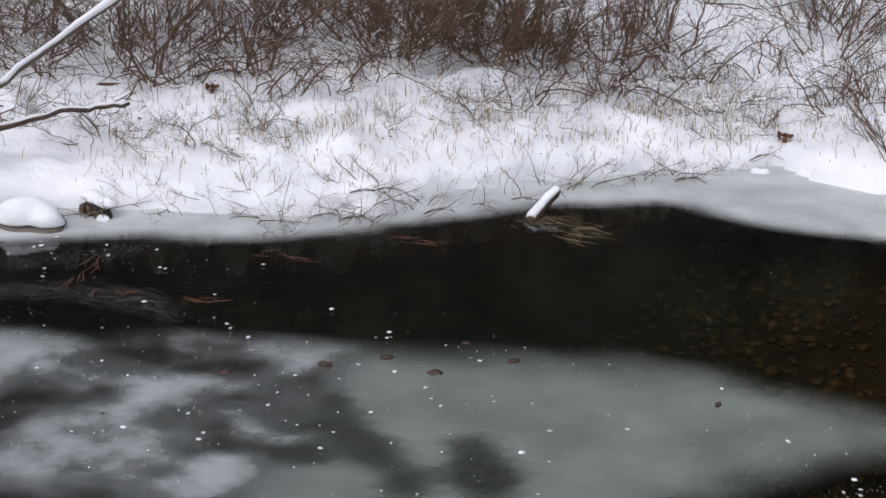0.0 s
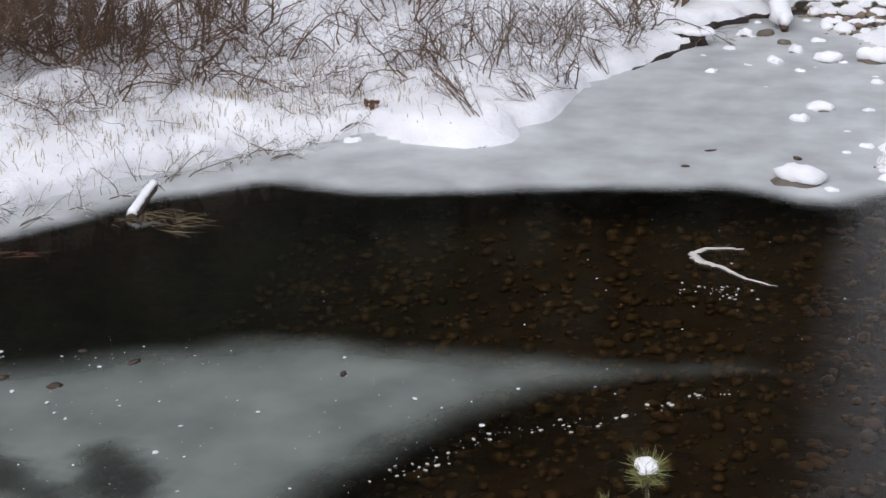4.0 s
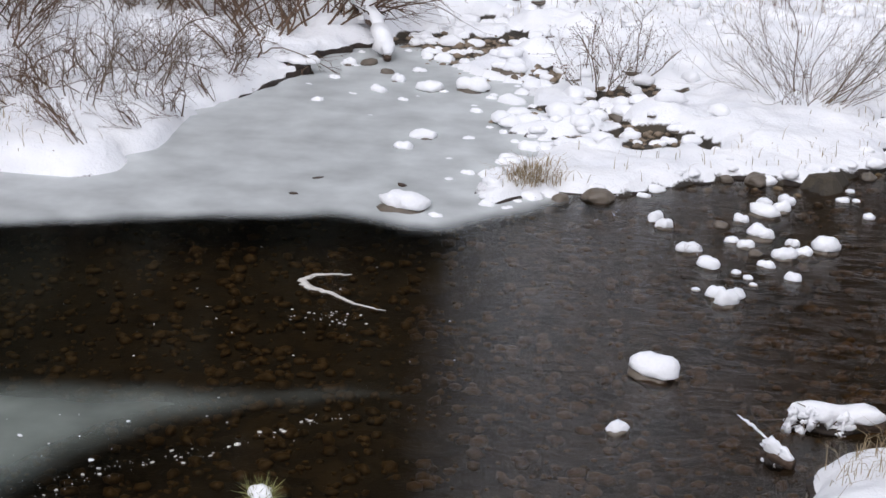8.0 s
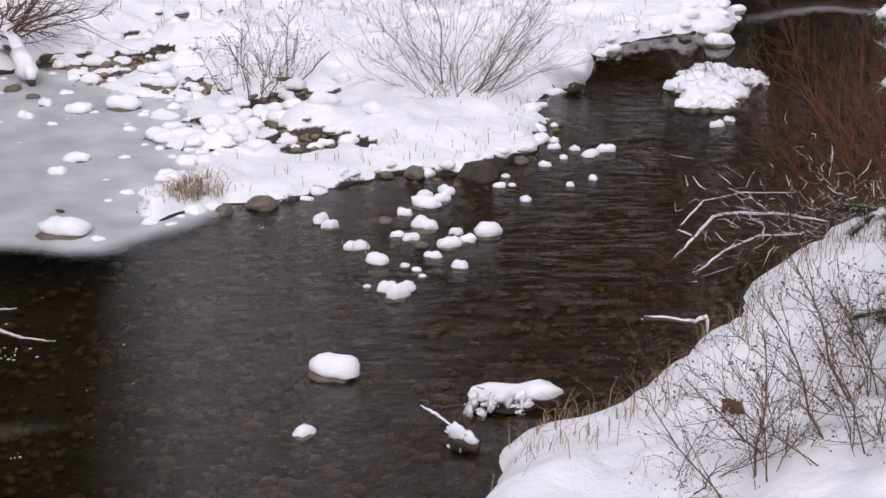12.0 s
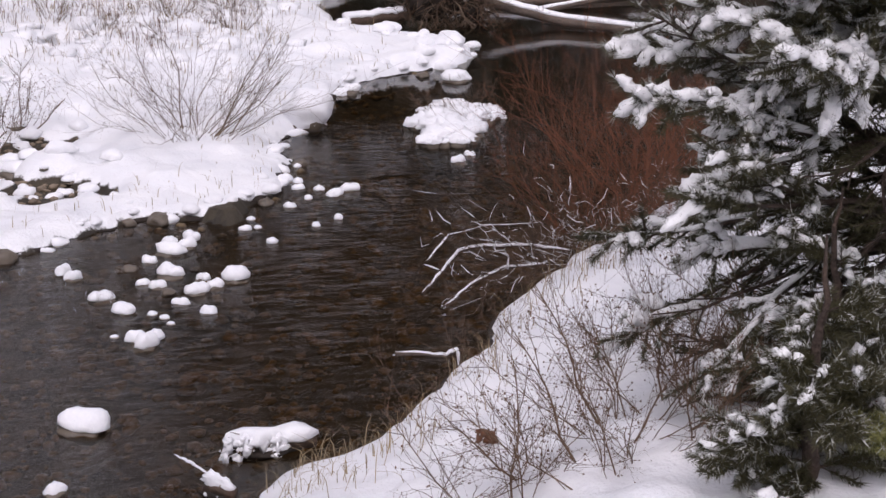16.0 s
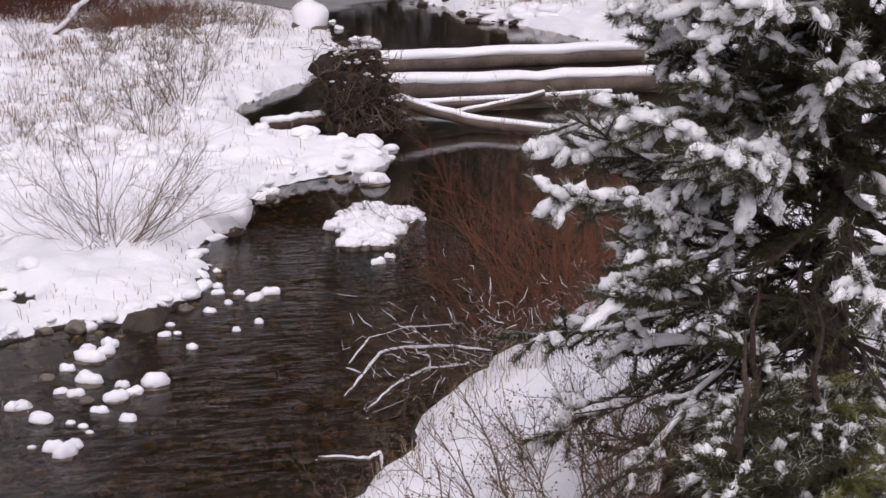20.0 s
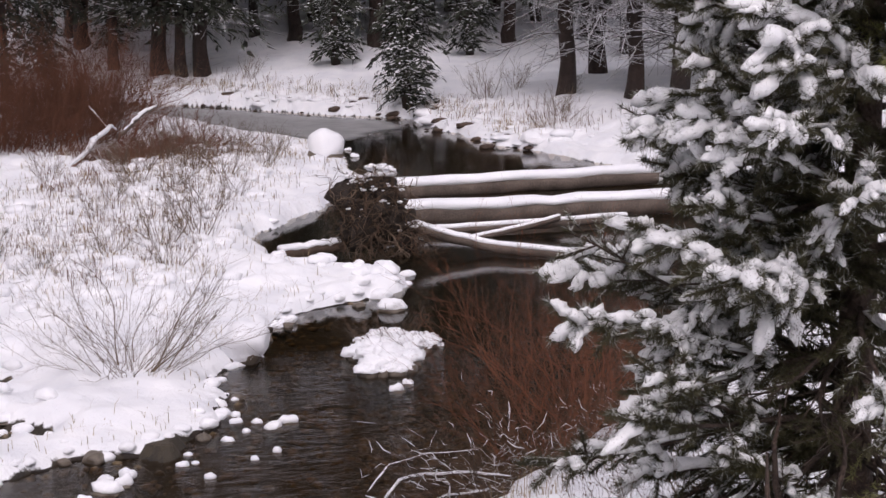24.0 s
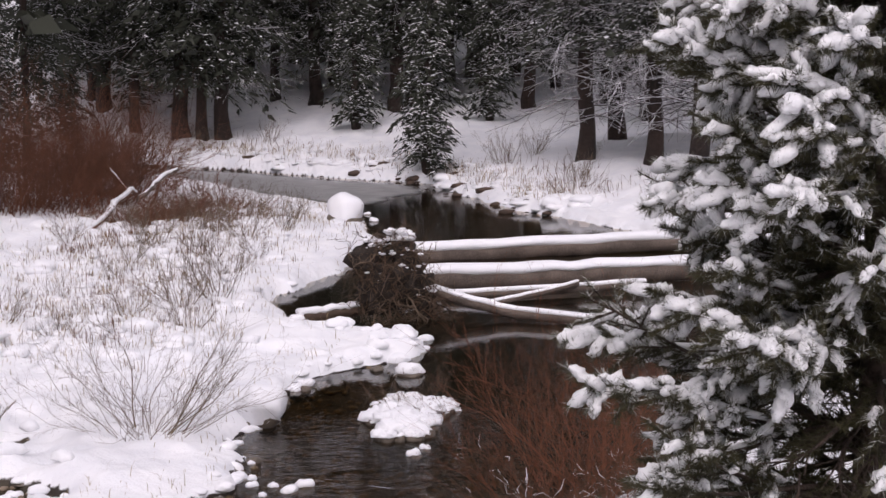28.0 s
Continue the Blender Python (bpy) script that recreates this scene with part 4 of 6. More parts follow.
b = shrub("red_willow_thicket", 17, 44, 2.8, 1.0, THICKET_BARK, 0.0085, "dense rust-brown willow thicket beyond the meadow", 10, 0.3, foot=0.9,
          group="far willow thicket", wild=0.2, joined=True)
plant(b, spread_along([(0.2, 33.5), (1.7, 35.5), (3.0, 37.2), (4.6, 39.0)], 22, 0.55, 41), 0, (0.6, 1.05))
c = shrub("red_willow_thicket", 37, 26, 1.1, 1.5, THICKET_BARK, 0.0075, "thin edge of the rust-brown willow thicket", 9, 0.3, foot=0.9,
          group="far willow thicket", wild=0.22, joined=True)
plant(c, spread_along([(2.4, 34.8), (3.8, 36.4), (5.0, 39.0), (5.6, 41.5)], 9, 0.5, 43), 0, (0.6, 1.0))
b = shrub("low_red_shrub", 18, 34, 0.8, 1.9, THICKET_BARK, 0.007, "low rust-red shrub half buried in snow", 8, 0.4, foot=0.8, group="low red shrubs", wild=0.2, joined=True)
plant(b, spread_along([(3.4, 32.0), (4.2, 33.2), (4.9, 34.6), (5.8, 36)], 20, 0.45, 42), 0, (0.5, 0.9))
b = shrub("weed_shrub", 22, 8, 1.15, 1.2, WILLOW, 0.0042, "thin dark shrub with dry seed heads on the bank", 13, 0.1, (-0.9, 0.2), foot=0.15,
          group="dry shrubs on the bank", wild=0.13, budded=WEED)
plant(b, [(2.55, 7.45), (3.05, 7.75), (3.45, 7.9), (3.9, 8.6), (2.1, 7.35), (3.6, 8.9), (4.3, 8.9), (3.0, 7.1), (3.5, 7.2), (4.0, 7.3), (3.8, 7.9), (4.4, 8.2), (4.7, 9.2), (4.5, 7.0), (2.7, 7.0), (3.3, 6.9), (3.7, 7.5), (3.2, 7.35), (2.3, 7.1)], 0, (0.65, 1.05))


# ---- dry grass and weeds standing out of the snow ----
def blades(name, line, count, wide, height, mat, label, seed, lean=0.35):
    rng = np.random.default_rng(seed)
    pts = np.array(spread_along(line, count, wide, seed))
    z, snow = land(pts[:, 0], pts[:, 1])
    s = Shape()
    for (x, y), zz, sn in zip(pts, z, snow):
        if sn < 0.5:
            continue
        h = height * rng.uniform(0.35, 1.1)
        a, w = rng.uniform(0, 6.3), (0.0014 + 0.0010 * rng.random()) * (1 + math.hypot(x, y) / 22)
        d = np.array([math.cos(a), math.sin(a), 0]) * h * rng.uniform(0, lean * 2)
        b0, n = np.array([x, y, zz - 0.02]), np.array([-math.sin(a), math.cos(a), 0]) * w
        m = b0 + d * 0.3 + (0, 0, h * 0.62)
        e = b0 + d * 1.1 + (0, 0, h * rng.uniform(0.6, 1.0))
        s.add([b0 - n, b0 + n, m + n * 0.8, m - n * 0.8, e], [(0, 1, 2, 3), (3, 2, 4)])
    return tagged(part(name, s, mat), label, "grass", kind="stuff")


blades("dry_grass", [(-9.5, 9.4), (-7.9, 11.1), (-6.6, 12.6), (-5.4, 13.7)], 2000, 0.42, 0.16, DRY_GRASS, "thin straw-coloured grass in bank snow", 51, 0.8)
blades("dark_weeds", [(-10.9, 10.2), (-8.7, 12.4), (-6.9, 14.0), (-4.9, 15.6)], 520, 0.6, 0.24, WEED, "dark dry weed stalks in the snow", 52, 0.6)
blades("meadow_grass", [(1.5, 20), (2.5, 24), (3.5, 29), (5.5, 33), (6.5, 36)], 5200, 1.3, 0.20, DRY_GRASS, "dry meadow grass poking through snow", 53, 0.7)
blades("meadow_weeds", [(0.5, 20.5), (2.8, 26), (4.6, 31), (6.2, 36)], 2400, 1.2, 0.26, WEED, "brown weed stalks in the meadow", 54, 0.7)
for k, (x, y, n, h) in enumerate([(2.0, 20.6, 110, 0.22), (3.2, 22.4, 90, 0.22), (2.4, 24.2, 120, 0.25), (3.6, 25.8, 120, 0.25), (2.3, 27.6, 130, 0.28),
                                  (4.2, 28.2, 130, 0.28), (3.0, 30.0, 140, 0.3), (5.0, 31.0, 150, 0.3), (4.1, 32.4, 260, 0.4), (4.9, 33.6, 260, 0.4),
                                  (5.9, 33.2, 160, 0.3), (6.4, 35.0, 160, 0.3), (5.5, 35.4, 220, 0.4), (1.6, 22.4, 90, 0.24), (2.9, 33.2, 140, 0.35)]):
    blades("weed_patch", [(x - 0.35, y - 0.7), (x + 0.35, y + 0.7)], n, 0.28, h, (LEAF, WEED)[k % 2], "matted brown weeds showing through the snow", 500 + k, 0.9)
blades("far_bank_grass", [(6.6, 48.8), (9.5, 45.9), (12.6, 41.9), (13.2, 37.0), (13.4, 34)], 1100, 0.35, 0.30, DRY_GRASS, "dry grass hanging over the far bank", 55, 0.8)
blades("far_bank_weeds", [(6.6, 48.8), (9.5, 45.9), (12.6, 41.9), (13.6, 37.0), (14.2, 34)], 900, 0.6, 0.36, WEED, "brown weeds on the far bank", 56, 0.8)
blades("bar_grass", [(-0.75, 13.25), (-0.45, 13.35)], 420, 0.10, 0.16, DRY_GRASS, "tuft of dead grass at the tip of the bar", 57, 0.9)
blades("islet_grass", [(0.3, 13.6), (2.0, 14.7), (2.9, 17.2), (4.5, 20)], 240, 0.3, 0.16, DRY_GRASS, "sparse dead grass on the bar", 58, 0.6)
blades("right_bank_grass", [(1.3, 8.2), (2.0, 8.5), (3.3, 10.2), (4.6, 11.6)], 600, 0.25, 0.2, DRY_GRASS, "sparse dead grass on the steep bank", 59, 0.7)


# ---- logs, roots and driftwood ----
def log(name, pts, radius, label, snow_thick=0.7, mat=LOG_WOOD, seed=0, group=""):
    rng = np.random.default_rng(seed + 700)
    p = np.array(pts, float)
    u = np.linspace(0, len(p) - 1, 14)
    i = np.minimum(u.astype(int), len(p) - 2)
    p = p[i] + (p[i + 1] - p[i]) * (u - i)[:, None]
    p = p + rng.normal(0, radius * 0.06, p.shape)
    t = thing(name, label, "log", group=group)
    s = Shape()
    tube(s, p, np.linspace(radius, radius * 0.82, 14), 12, True, 0.06, rng)
    part("trunk", s, mat, t)
    s = Shape()
    tube(s, p + (0, 0, radius * (0.62 + 0.25 * snow_thick)), np.linspace(radius, radius * 0.85, 14) * 0.9, 12, True, 0.13, rng, 0.42 + 0.28 * snow_thick)
    part("snow_cover", s, SNOW, t)
    return t


log("fallen_log", [(7.6, 28.05, 0.06), (9.68, 27.9, 0.10), (11.64, 27.88, 0.13), (14.5, 27.7, 0.2)], 0.17, "long fallen log under thick snow across the creek", 1.0, seed=1, group="log jam")
log("fallen_log", [(7.0, 25.3, 0.10), (8.66, 24.95, 0.13), (9.96, 24.8, 0.14), (13, 24.3, 0.2)], 0.20, "barked grey log topped with snow across the creek", 0.6, seed=2, group="log jam")
log("bent_log", [(6.5, 22.75, 0.46), (7.16, 22.35, 0.25), (7.69, 22.1, 0.12), (8.54, 21.3, 0.08), (9.3, 20.95, 0.08)], 0.085, "bent pale log dusted with snow", 0.6, seed=3, group="log jam")
log("thin_log", [(7.3, 23.95, 0.05), (8.31, 23.7, 0.10), (9.35, 23.75, 0.1), (10.6, 23.8, 0.12)], 0.075, "thin snow-covered log on the water", 0.7, seed=4, group="log jam")
log("thin_log", [(7.75, 23.3, 0.0), (8.55, 23.5, 0.08), (9.4, 23.65, 0.2)], 0.055, "thin weathered pole lying across the logs", 0.3, seed=5, group="log jam")
log("short_log", [(4.75, 22.4, 0.13), (5.72, 22.65, 0.15)], 0.10, "short brown log half in the snow", 0.7, DARK_WOOD, 6)
log("snowy_stick", [(-6.36, 10.55, 0.0), (-6.37, 10.95, 0.13)], 0.045, "short stick plastered with snow in the ice", 0.9, DARK_WOOD, 8)


def snow_roll(s, pts, width, rng):
    """A lumpy roll of snow lying along pts: rounded ends, flatter below, uneven sides."""
    pts = np.asarray(pts, float)
    k, sides = len(pts), 9
    u = np.linspace(0.02, 0.98, k)
    fat = width * (1 - np.abs(2 * u - 1) ** 3.0) ** 0.5 * (1 + 0.22 * np.interp(u, np.linspace(0, 1, 5), rng.normal(0, 1, 5)))
    d = np.gradient(pts, axis=0)
    d /= np.linalg.norm(d, axis=1)[:, None] + 1e-9
    side = np.cross(d, np.array([0.02, 0.01, 1.0]))
    side /= np.linalg.norm(side, axis=1)[:, None] + 1e-9
    top = np.cross(side, d)
    a = np.arange(sides) * 2 * math.pi / sides
    ring = fat[:, None] * (1 + 0.16 * rng.normal(0, 1, (k, sides)))
    lift = np.where(np.sin(a) < 0, 0.7, 1.0)
    v = pts[:, None, :] + ring[:, :, None] * (np.cos(a)[None, :, None] * side[:, None, :] + (np.sin(a) * lift)[None, :, None] * top[:, None, :])
    key = (k, sides, True)
    if key not in RINGS:
        f = [(m * sides + n, m * sides + (n + 1) % sides, (m + 1) * sides + (n + 1) % sides, (m + 1) * sides + n) for m in range(k - 1) for n in range(sides)]
        RINGS[key] = f + [tuple(range(sides))[::-1], tuple((k - 1) * sides + n for n in range(sides))]
    s.add(v.reshape(-1, 3), RINGS[key])


def snowy_branch(name, pts, radius, label, seed, lumps=10, twigs=10, mat=DARK_WOOD, thick=1.0):
    """A crooked branch with twigs, heaped with lumps of snow."""
    rng = np.random.default_rng(seed)
    p = np.array(pts, float)
    u = np.linspace(0, len(p) - 1, 16)
    i = np.minimum(u.astype(int), len(p) - 2)
    p = p[i] + (p[i + 1] - p[i]) * (u - i)[:, None] + rng.normal(0, radius * 0.25, (16, 3))
    t = thing(name, label, "branch")
    s = Shape()
    tube(s, p, np.linspace(radius, radius * 0.5, 16), 7, True, 0.15, rng)
    wood = part("wood", s, mat, t)
    w, q = Shape(), Shape()
    k0 = 0 if lumps < 15 else 5
    snow_roll(q, p[k0:] + (0, 0, radius * 0.7), radius * thick, rng)
    for _ in range(lumps):
        c = p[rng.integers(0, 10)] + rng.normal(0, radius * 0.6, 3) - (0, 0, radius * 0.3)
        one = Shape()
        blob(one, c + (0, 0, radius * 0.2), radius * thick * rng.uniform(0.2, 0.62, 3), int(rng.integers(0, 999)), 2, 0.6)
        part("snow_lump", one, SNOW, t)
    for _ in range(twigs):
        w = Shape()
        c = p[rng.integers(0, 12)]
        e = rng.normal(0, 1, 3) * (1, 1, 0.7)
        e /= np.linalg.norm(e)
        ln = max(radius, 0.03) * rng.uniform(1.5, 4)
        tube(w, [c, c + e * ln * 0.6, c + (e + rng.normal(0, 0.4, 3)) * ln], [radius * 0.16, radius * 0.12, radius * 0.05], 3)
        part("twig", w, mat, wood)
    tagged(part("snow_load", q, SNOW, t, "thick strip of snow"), kind="stuff")
    return t




def snow_hummock(name, x, y, length, tall, turn, label, seed, shaggy, twigs):
    """Driftwood under one rounded mass of snow; one end ragged with hanging bits and twigs."""
    rng = np.random.default_rng(seed)
    t = thing(name, label, "driftwood", (x, y, 0))
    t.rotation_euler = (0, 0, turn)
    s = Shape()
    p = np.array([(-0.42, 0.02, 0.25), (-0.15, -0.02, 0.42), (0.15, 0.02, 0.30), (0.46, 0, 0.22)]) * (length, length, tall)
    tube(s, p, np.array([0.12, 0.3, 0.32, 0.26]) * tall, 9, True, 0.2, rng)
    wood = part("wood", s, DARK_WOOD, t)
    # dark lump that paints the shade of the hollow beneath the wood
    s = Shape()
    blob(s, (-0.08 * length, 0, 0.05 * tall), (0.36 * length, 0.14 * length, 0.32 * tall), seed, 3, 0.6, 2.0)
    part("hollow_shade", s, EARTH, t)
    s = Shape()
    lobes = [((-0.26, 0.03, 0.06), 0.16), ((-0.12, -0.03, 0.12), 0.22), ((0.06, 0.02, 0.02), 0.19), ((0.22, 0, 0.03), 0.21), ((0.30, 0, 0.0), 0.19), ((0, 0, 0), 0.17)]
    p, f = lobed(lobes, seed, 0.7, 0.5)
    s.add(p * (length, length * 0.6, tall * 1.9) + (0, 0, tall * 0.55), f)
    part("snow_cap", s, SNOW, t)
    for k in range(shaggy):
        s = Shape()
        c = np.array([rng.uniform(-0.46, 0.16) * length, (-0.13 + 0.08 * rng.random()) * length, tall * rng.uniform(0.0, 0.95)])
        blob(s, c, np.array([0.045, 0.035, 0.05]) * length * rng.uniform(0.35, 1.4, 3), seed + k, 2, 0.8, 2.0)
        part("snow_lump", s, SNOW, t)
    for k in range(twigs):
        s = Shape()
        c = np.array([rng.uniform(-0.5, 0.1) * length, rng.uniform(-0.12, 0.08) * length, tall * rng.uniform(0.2, 0.8)])
        e = rng.normal(0, 1, 3) * (1, 0.8, 0.7) - (0.5, 0.2, 0)
        e *= rng.uniform(0.1, 0.26) * length / np.linalg.norm(e)
        tube(s, [c, c + e * 0.55 + rng.normal(0, 0.015 * length, 3), c + e], [0.005, 0.004, 0.002], 3)
        part("twig", s, (DARK_WOOD, TAN_TWIG)[k % 2], wood)
    return t


snow_hummock("driftwood", 1.46, 9.14, 0.62, 0.15, 0.05, "driftwood branch heaped with snow at the shore", 5, 40, 40)
snow_hummock("driftwood", 1.08, 8.62, 0.22, 0.13, -0.5, "small snowy snag at the water's edge", 6, 12, 14)
snowy_branch("driftwood", [(0.86, 8.86, 0.17), (0.95, 8.82, 0.13), (1.08, 8.72, 0.05)], 0.007, "thin crooked stick with a dab of snow", 16, 2, 5)
snowy_branch("snowy_log", [(-2.95, 18.9, 0.38), (-2.6, 18.0, 0.22), (-2.4, 17.5, 0.06)], 0.085, "log end thickly rounded with snow at the inlet", 17, 4, 6, DARK_WOOD, 1.25)
LIMB = "low dead limb heaped with snow hanging over the stream"
snowy_branch("dead_limb", [(3.0, 11.4, 0.10), (3.2, 11.62, 0.17), (3.45, 11.95, 0.26), (3.95, 11.95, 0.24), (4.3, 11.8, 0.22)], 0.016, LIMB, 31, 6, 34, DARK_WOOD, 0.7)
snowy_branch("dead_limb", [(3.1, 11.15, 0.08), (3.35, 11.35, 0.16), (3.65, 11.5, 0.22), (4.1, 11.6, 0.2)], 0.013, LIMB, 32, 6, 22, DARK_WOOD, 0.7)
snowy_branch("dead_limb", [(3.15, 11.85, 0.20), (3.4, 12.15, 0.30), (3.7, 12.2, 0.34), (4.2, 12.3, 0.3)], 0.010, LIMB, 33, 4, 20, DARK_WOOD, 0.7)
snowy_branch("curved_twig", [(2.45, 9.99, 0.22), (2.62, 10.02, 0.19), (2.8, 10.05, 0.15), (2.89, 10.05, 0.18), (2.90, 10.04, 0.02)], 0.016,
             "pale curved twig with snow over the stream", 7, 3, 3, LOG_WOOD, 0.8)
snowy_branch("snowy_limb", [(-10.3, 8.2, 0.75), (-10.21, 8.68, 0.86), (-10.23, 9.26, 1.05), (-10.16, 9.92, 1.32), (-10.1, 10.6, 1.7)], 0.035,
             "long dead limb with a strip of snow", 8, 2, 8, LOG_WOOD, 0.8)
snowy_branch("dead_limb", [(-10.2, 8.2, 0.5), (-9.87, 9.07, 0.62), (-9.59, 9.5, 0.62)], 0.03, "dark dead limb lying on the bank", 9, 0, 12, DARK_WOOD, 0.5)
snowy_branch("fallen_branch", [(2.6, 31.0, 0.30), (3.1, 32.4, 0.42), (3.45, 33.4, 0.62), (3.85, 34.4, 0.72), (4.0, 34.9, 0.62)], 0.05, "fallen dead branch thick with snow in the meadow", 10, 10, 12, THICKET_BARK, 1.1)
snowy_branch("fallen_branch", [(4.0, 34.6, 0.50), (4.35, 35.0, 0.72), (4.65, 35.4, 0.92), (5.0, 35.8, 1.0)], 0.05, "bent pale branch with snow rising from the meadow", 14, 4, 5, LOG_WOOD, 0.6)
snowy_branch("fallen_branch", [(3.85, 34.4, 0.6), (3.6, 34.3, 0.95), (3.4, 34.2, 1.2)], 0.022, "thin dead branch sticking up out of the snow", 15, 1, 6, THICKET_BARK, 0.7)
snowy_branch("shore_snag", [(3.0, 17.05, 0.10), (3.25, 17.0, 0.16), (3.38, 16.9, 0.05)], 0.018, "bent pale snag with snow at the bar's edge", 11, 3, 4, LOG_WOOD, 0.9)


def root_ball(x, y, z, r):
    rng = np.random.default_rng(88)
    t = thing("root_ball", "torn-up dark root plate of a fallen tree with snow on top", "stump", (x, y, z))
    lumps = [((0, 0, 0.75), 0.62), ((-0.35, 0, 1.0), 0.42), ((0.3, -0.05, 0.5), 0.48), ((-0.25, -0.05, 0.42), 0.45), ((0.1, 0, 1.15), 0.38), ((0.5, -0.1, 0.25), 0.3)]
    for i, (c, k) in enumerate(lumps):
        s = Shape()
        blob(s, np.array(c) * r, np.array([1, 0.6, 0.9]) * k * 0.74 * r, i + 5, 3, 0.9, 3.0)
        part("soil_clod", s, EARTH, t)
    fine = Shape()
    for i in range(210):
        c, k = lumps[rng.integers(0, len(lumps))]
        n = rng.normal(0, 1, 3) * (1, 0.7, 1)
        n[1] = -abs(n[1])
        n /= np.linalg.norm(n)
        p, pts = (np.array(c) + n * (k * 0.75, k * 0.5, k * 0.7)) * r, []
        d = np.cross(n, rng.normal(0, 1, 3)) * 0.7 + n * 0.6 + (0, 0, -0.15)
        for _ in range(7):
            pts.append(p.copy())
            d = d / np.linalg.norm(d) + rng.normal(0, 0.5, 3) + (0, -0.03, -0.08)
            p = p + d / np.linalg.norm(d) * r * rng.uniform(0.06, 0.13)
        pts = np.array(pts)
        pts[:, 2] = np.maximum(pts[:, 2], -0.06)
        w = Shape()
        thick = 0.3 + 1.2 * rng.random() ** 3
        tube(w, pts, np.linspace(0.014, 0.004, 7) * thick, 4)
        for _ in range(5):
            q = pts[rng.integers(0, 6)]
            e = rng.normal(0, 1, 3) * r * 0.09 - (0, 0.02, 0.03)
            q1 = q + e
            q2 = q1 + e * 0.6 + rng.normal(0, 1, 3) * r * 0.06
            tube(fine, [q, q1, np.maximum(q2, (-9, -9, -0.04))], [0.005 * thick ** 0.5, 0.004, 0.0022], 3)
        part("root", w, (TAN_TWIG, WILLOW, TAN_TWIG, EARTH, DARK_WOOD)[i % 5], t)
    tagged(part("root_tangle", fine, WILLOW, t, "mat of fine brown rootlets"), kind="stuff")
    for i in range(85):
        s = Shape()
        c, k = lumps[rng.choice([0, 0, 1, 1, 4, 4, 4, 2, 3, 5])]
        a = rng.uniform(0, 6.3)
        q = np.array([c[0] + k * 0.75 * math.cos(a) * rng.random(), c[1] - 0.5 * k * rng.random(), c[2] + k * rng.uniform(0.55, 0.95)]) * r
        blob(s, q, np.array([1.4, 1, 0.6]) * (0.016 + 0.05 * rng.random() ** 2 * (1.4 if c[2] > 0.9 else 0.5)), i, 2, 0.7)
        part("snow_patch", s, SNOW, t, "loose patch of snow on the roots")
    return t


root_ball(6.15, 22.6, 0.0, 0.86)

# the round boulder by the pool and the snowy islet
t = thing("snow_dome", "large boulder under a smooth dome of snow by the pool", "boulder", (8.15, 33.6, 0))
s = Shape()
blob(s, (0, 0, 0.10), (0.36, 0.34, 0.22), 3, 3, 0.2)
part("stone", s, STONE, t)
s = Shape()
blob(s, (0, 0, 0.27), (0.38, 0.36, 0.37), 4, 3, 0.2, 1.3, 0, -0.75)
part("snow_cap", s, SNOW, t)
t = thing("snow_islet", "low stony islet in the stream covered with clumped snow", "islet", (4.72, 16.75, 0))
rng = np.random.default_rng(12)
for i in range(76):
    a, r = rng.uniform(0, 6.3), rng.random() ** 0.6
    u, w0 = (0.40 + 0.08 * math.sin(3 * a)) * r * math.cos(a), (1.05 + 0.15 * math.cos(2 * a)) * r * math.sin(a)
    c = (0.9 * u + 0.36 * w0, 0.95 * w0 - 0.2 * u, 0.01)
    w = rng.uniform(0.05, 0.14)
    s, q = Shape(), Shape()
    blob(s, c, (w, w, 0.08), i, 2, 0.4)
    p, f = lobed([((rng.uniform(-0.4, 0.4), rng.uniform(-0.3, 0.3), 0), rng.uniform(0.5, 0.75)) for _ in range(3)], i + 30, 0.55, 0.5)
    q.add(p * (w * 1.3, w * 1.2, w * 0.85) + (c[0], c[1], 0.05 + 0.10 * (1 - r)), f)
    part("snow_cap", q, SNOW, part("stone", s, STONE, t))
plant(shrub("islet_twigs", 31, 14, 0.6, 1.6, WILLOW, 0.0035, "thin bare twigs on the snowy islet", 6, 0.3, foot=0.35, wild=0.2), [(4.8, 17.0), (5.15, 17.4), (5.05, 16.6)], 0.1, (0.8, 1.01))
t = thing("snow_mound", "rounded boulder heaped with snow at the bar's edge", "boulder", (3.2, 17.0, 0.05))
s = Shape()
blob(s, (0, 0, 0.02), (0.20, 0.18, 0.12), 9, 3, 0.3)
part("stone", s, STONE, t)
s = Shape()
blob(s, (0, 0, 0.17), (0.26, 0.24, 0.23), 10, 3, 0.3, 1.6, 0, -0.8)
part("snow_cap", s, SNOW, t)



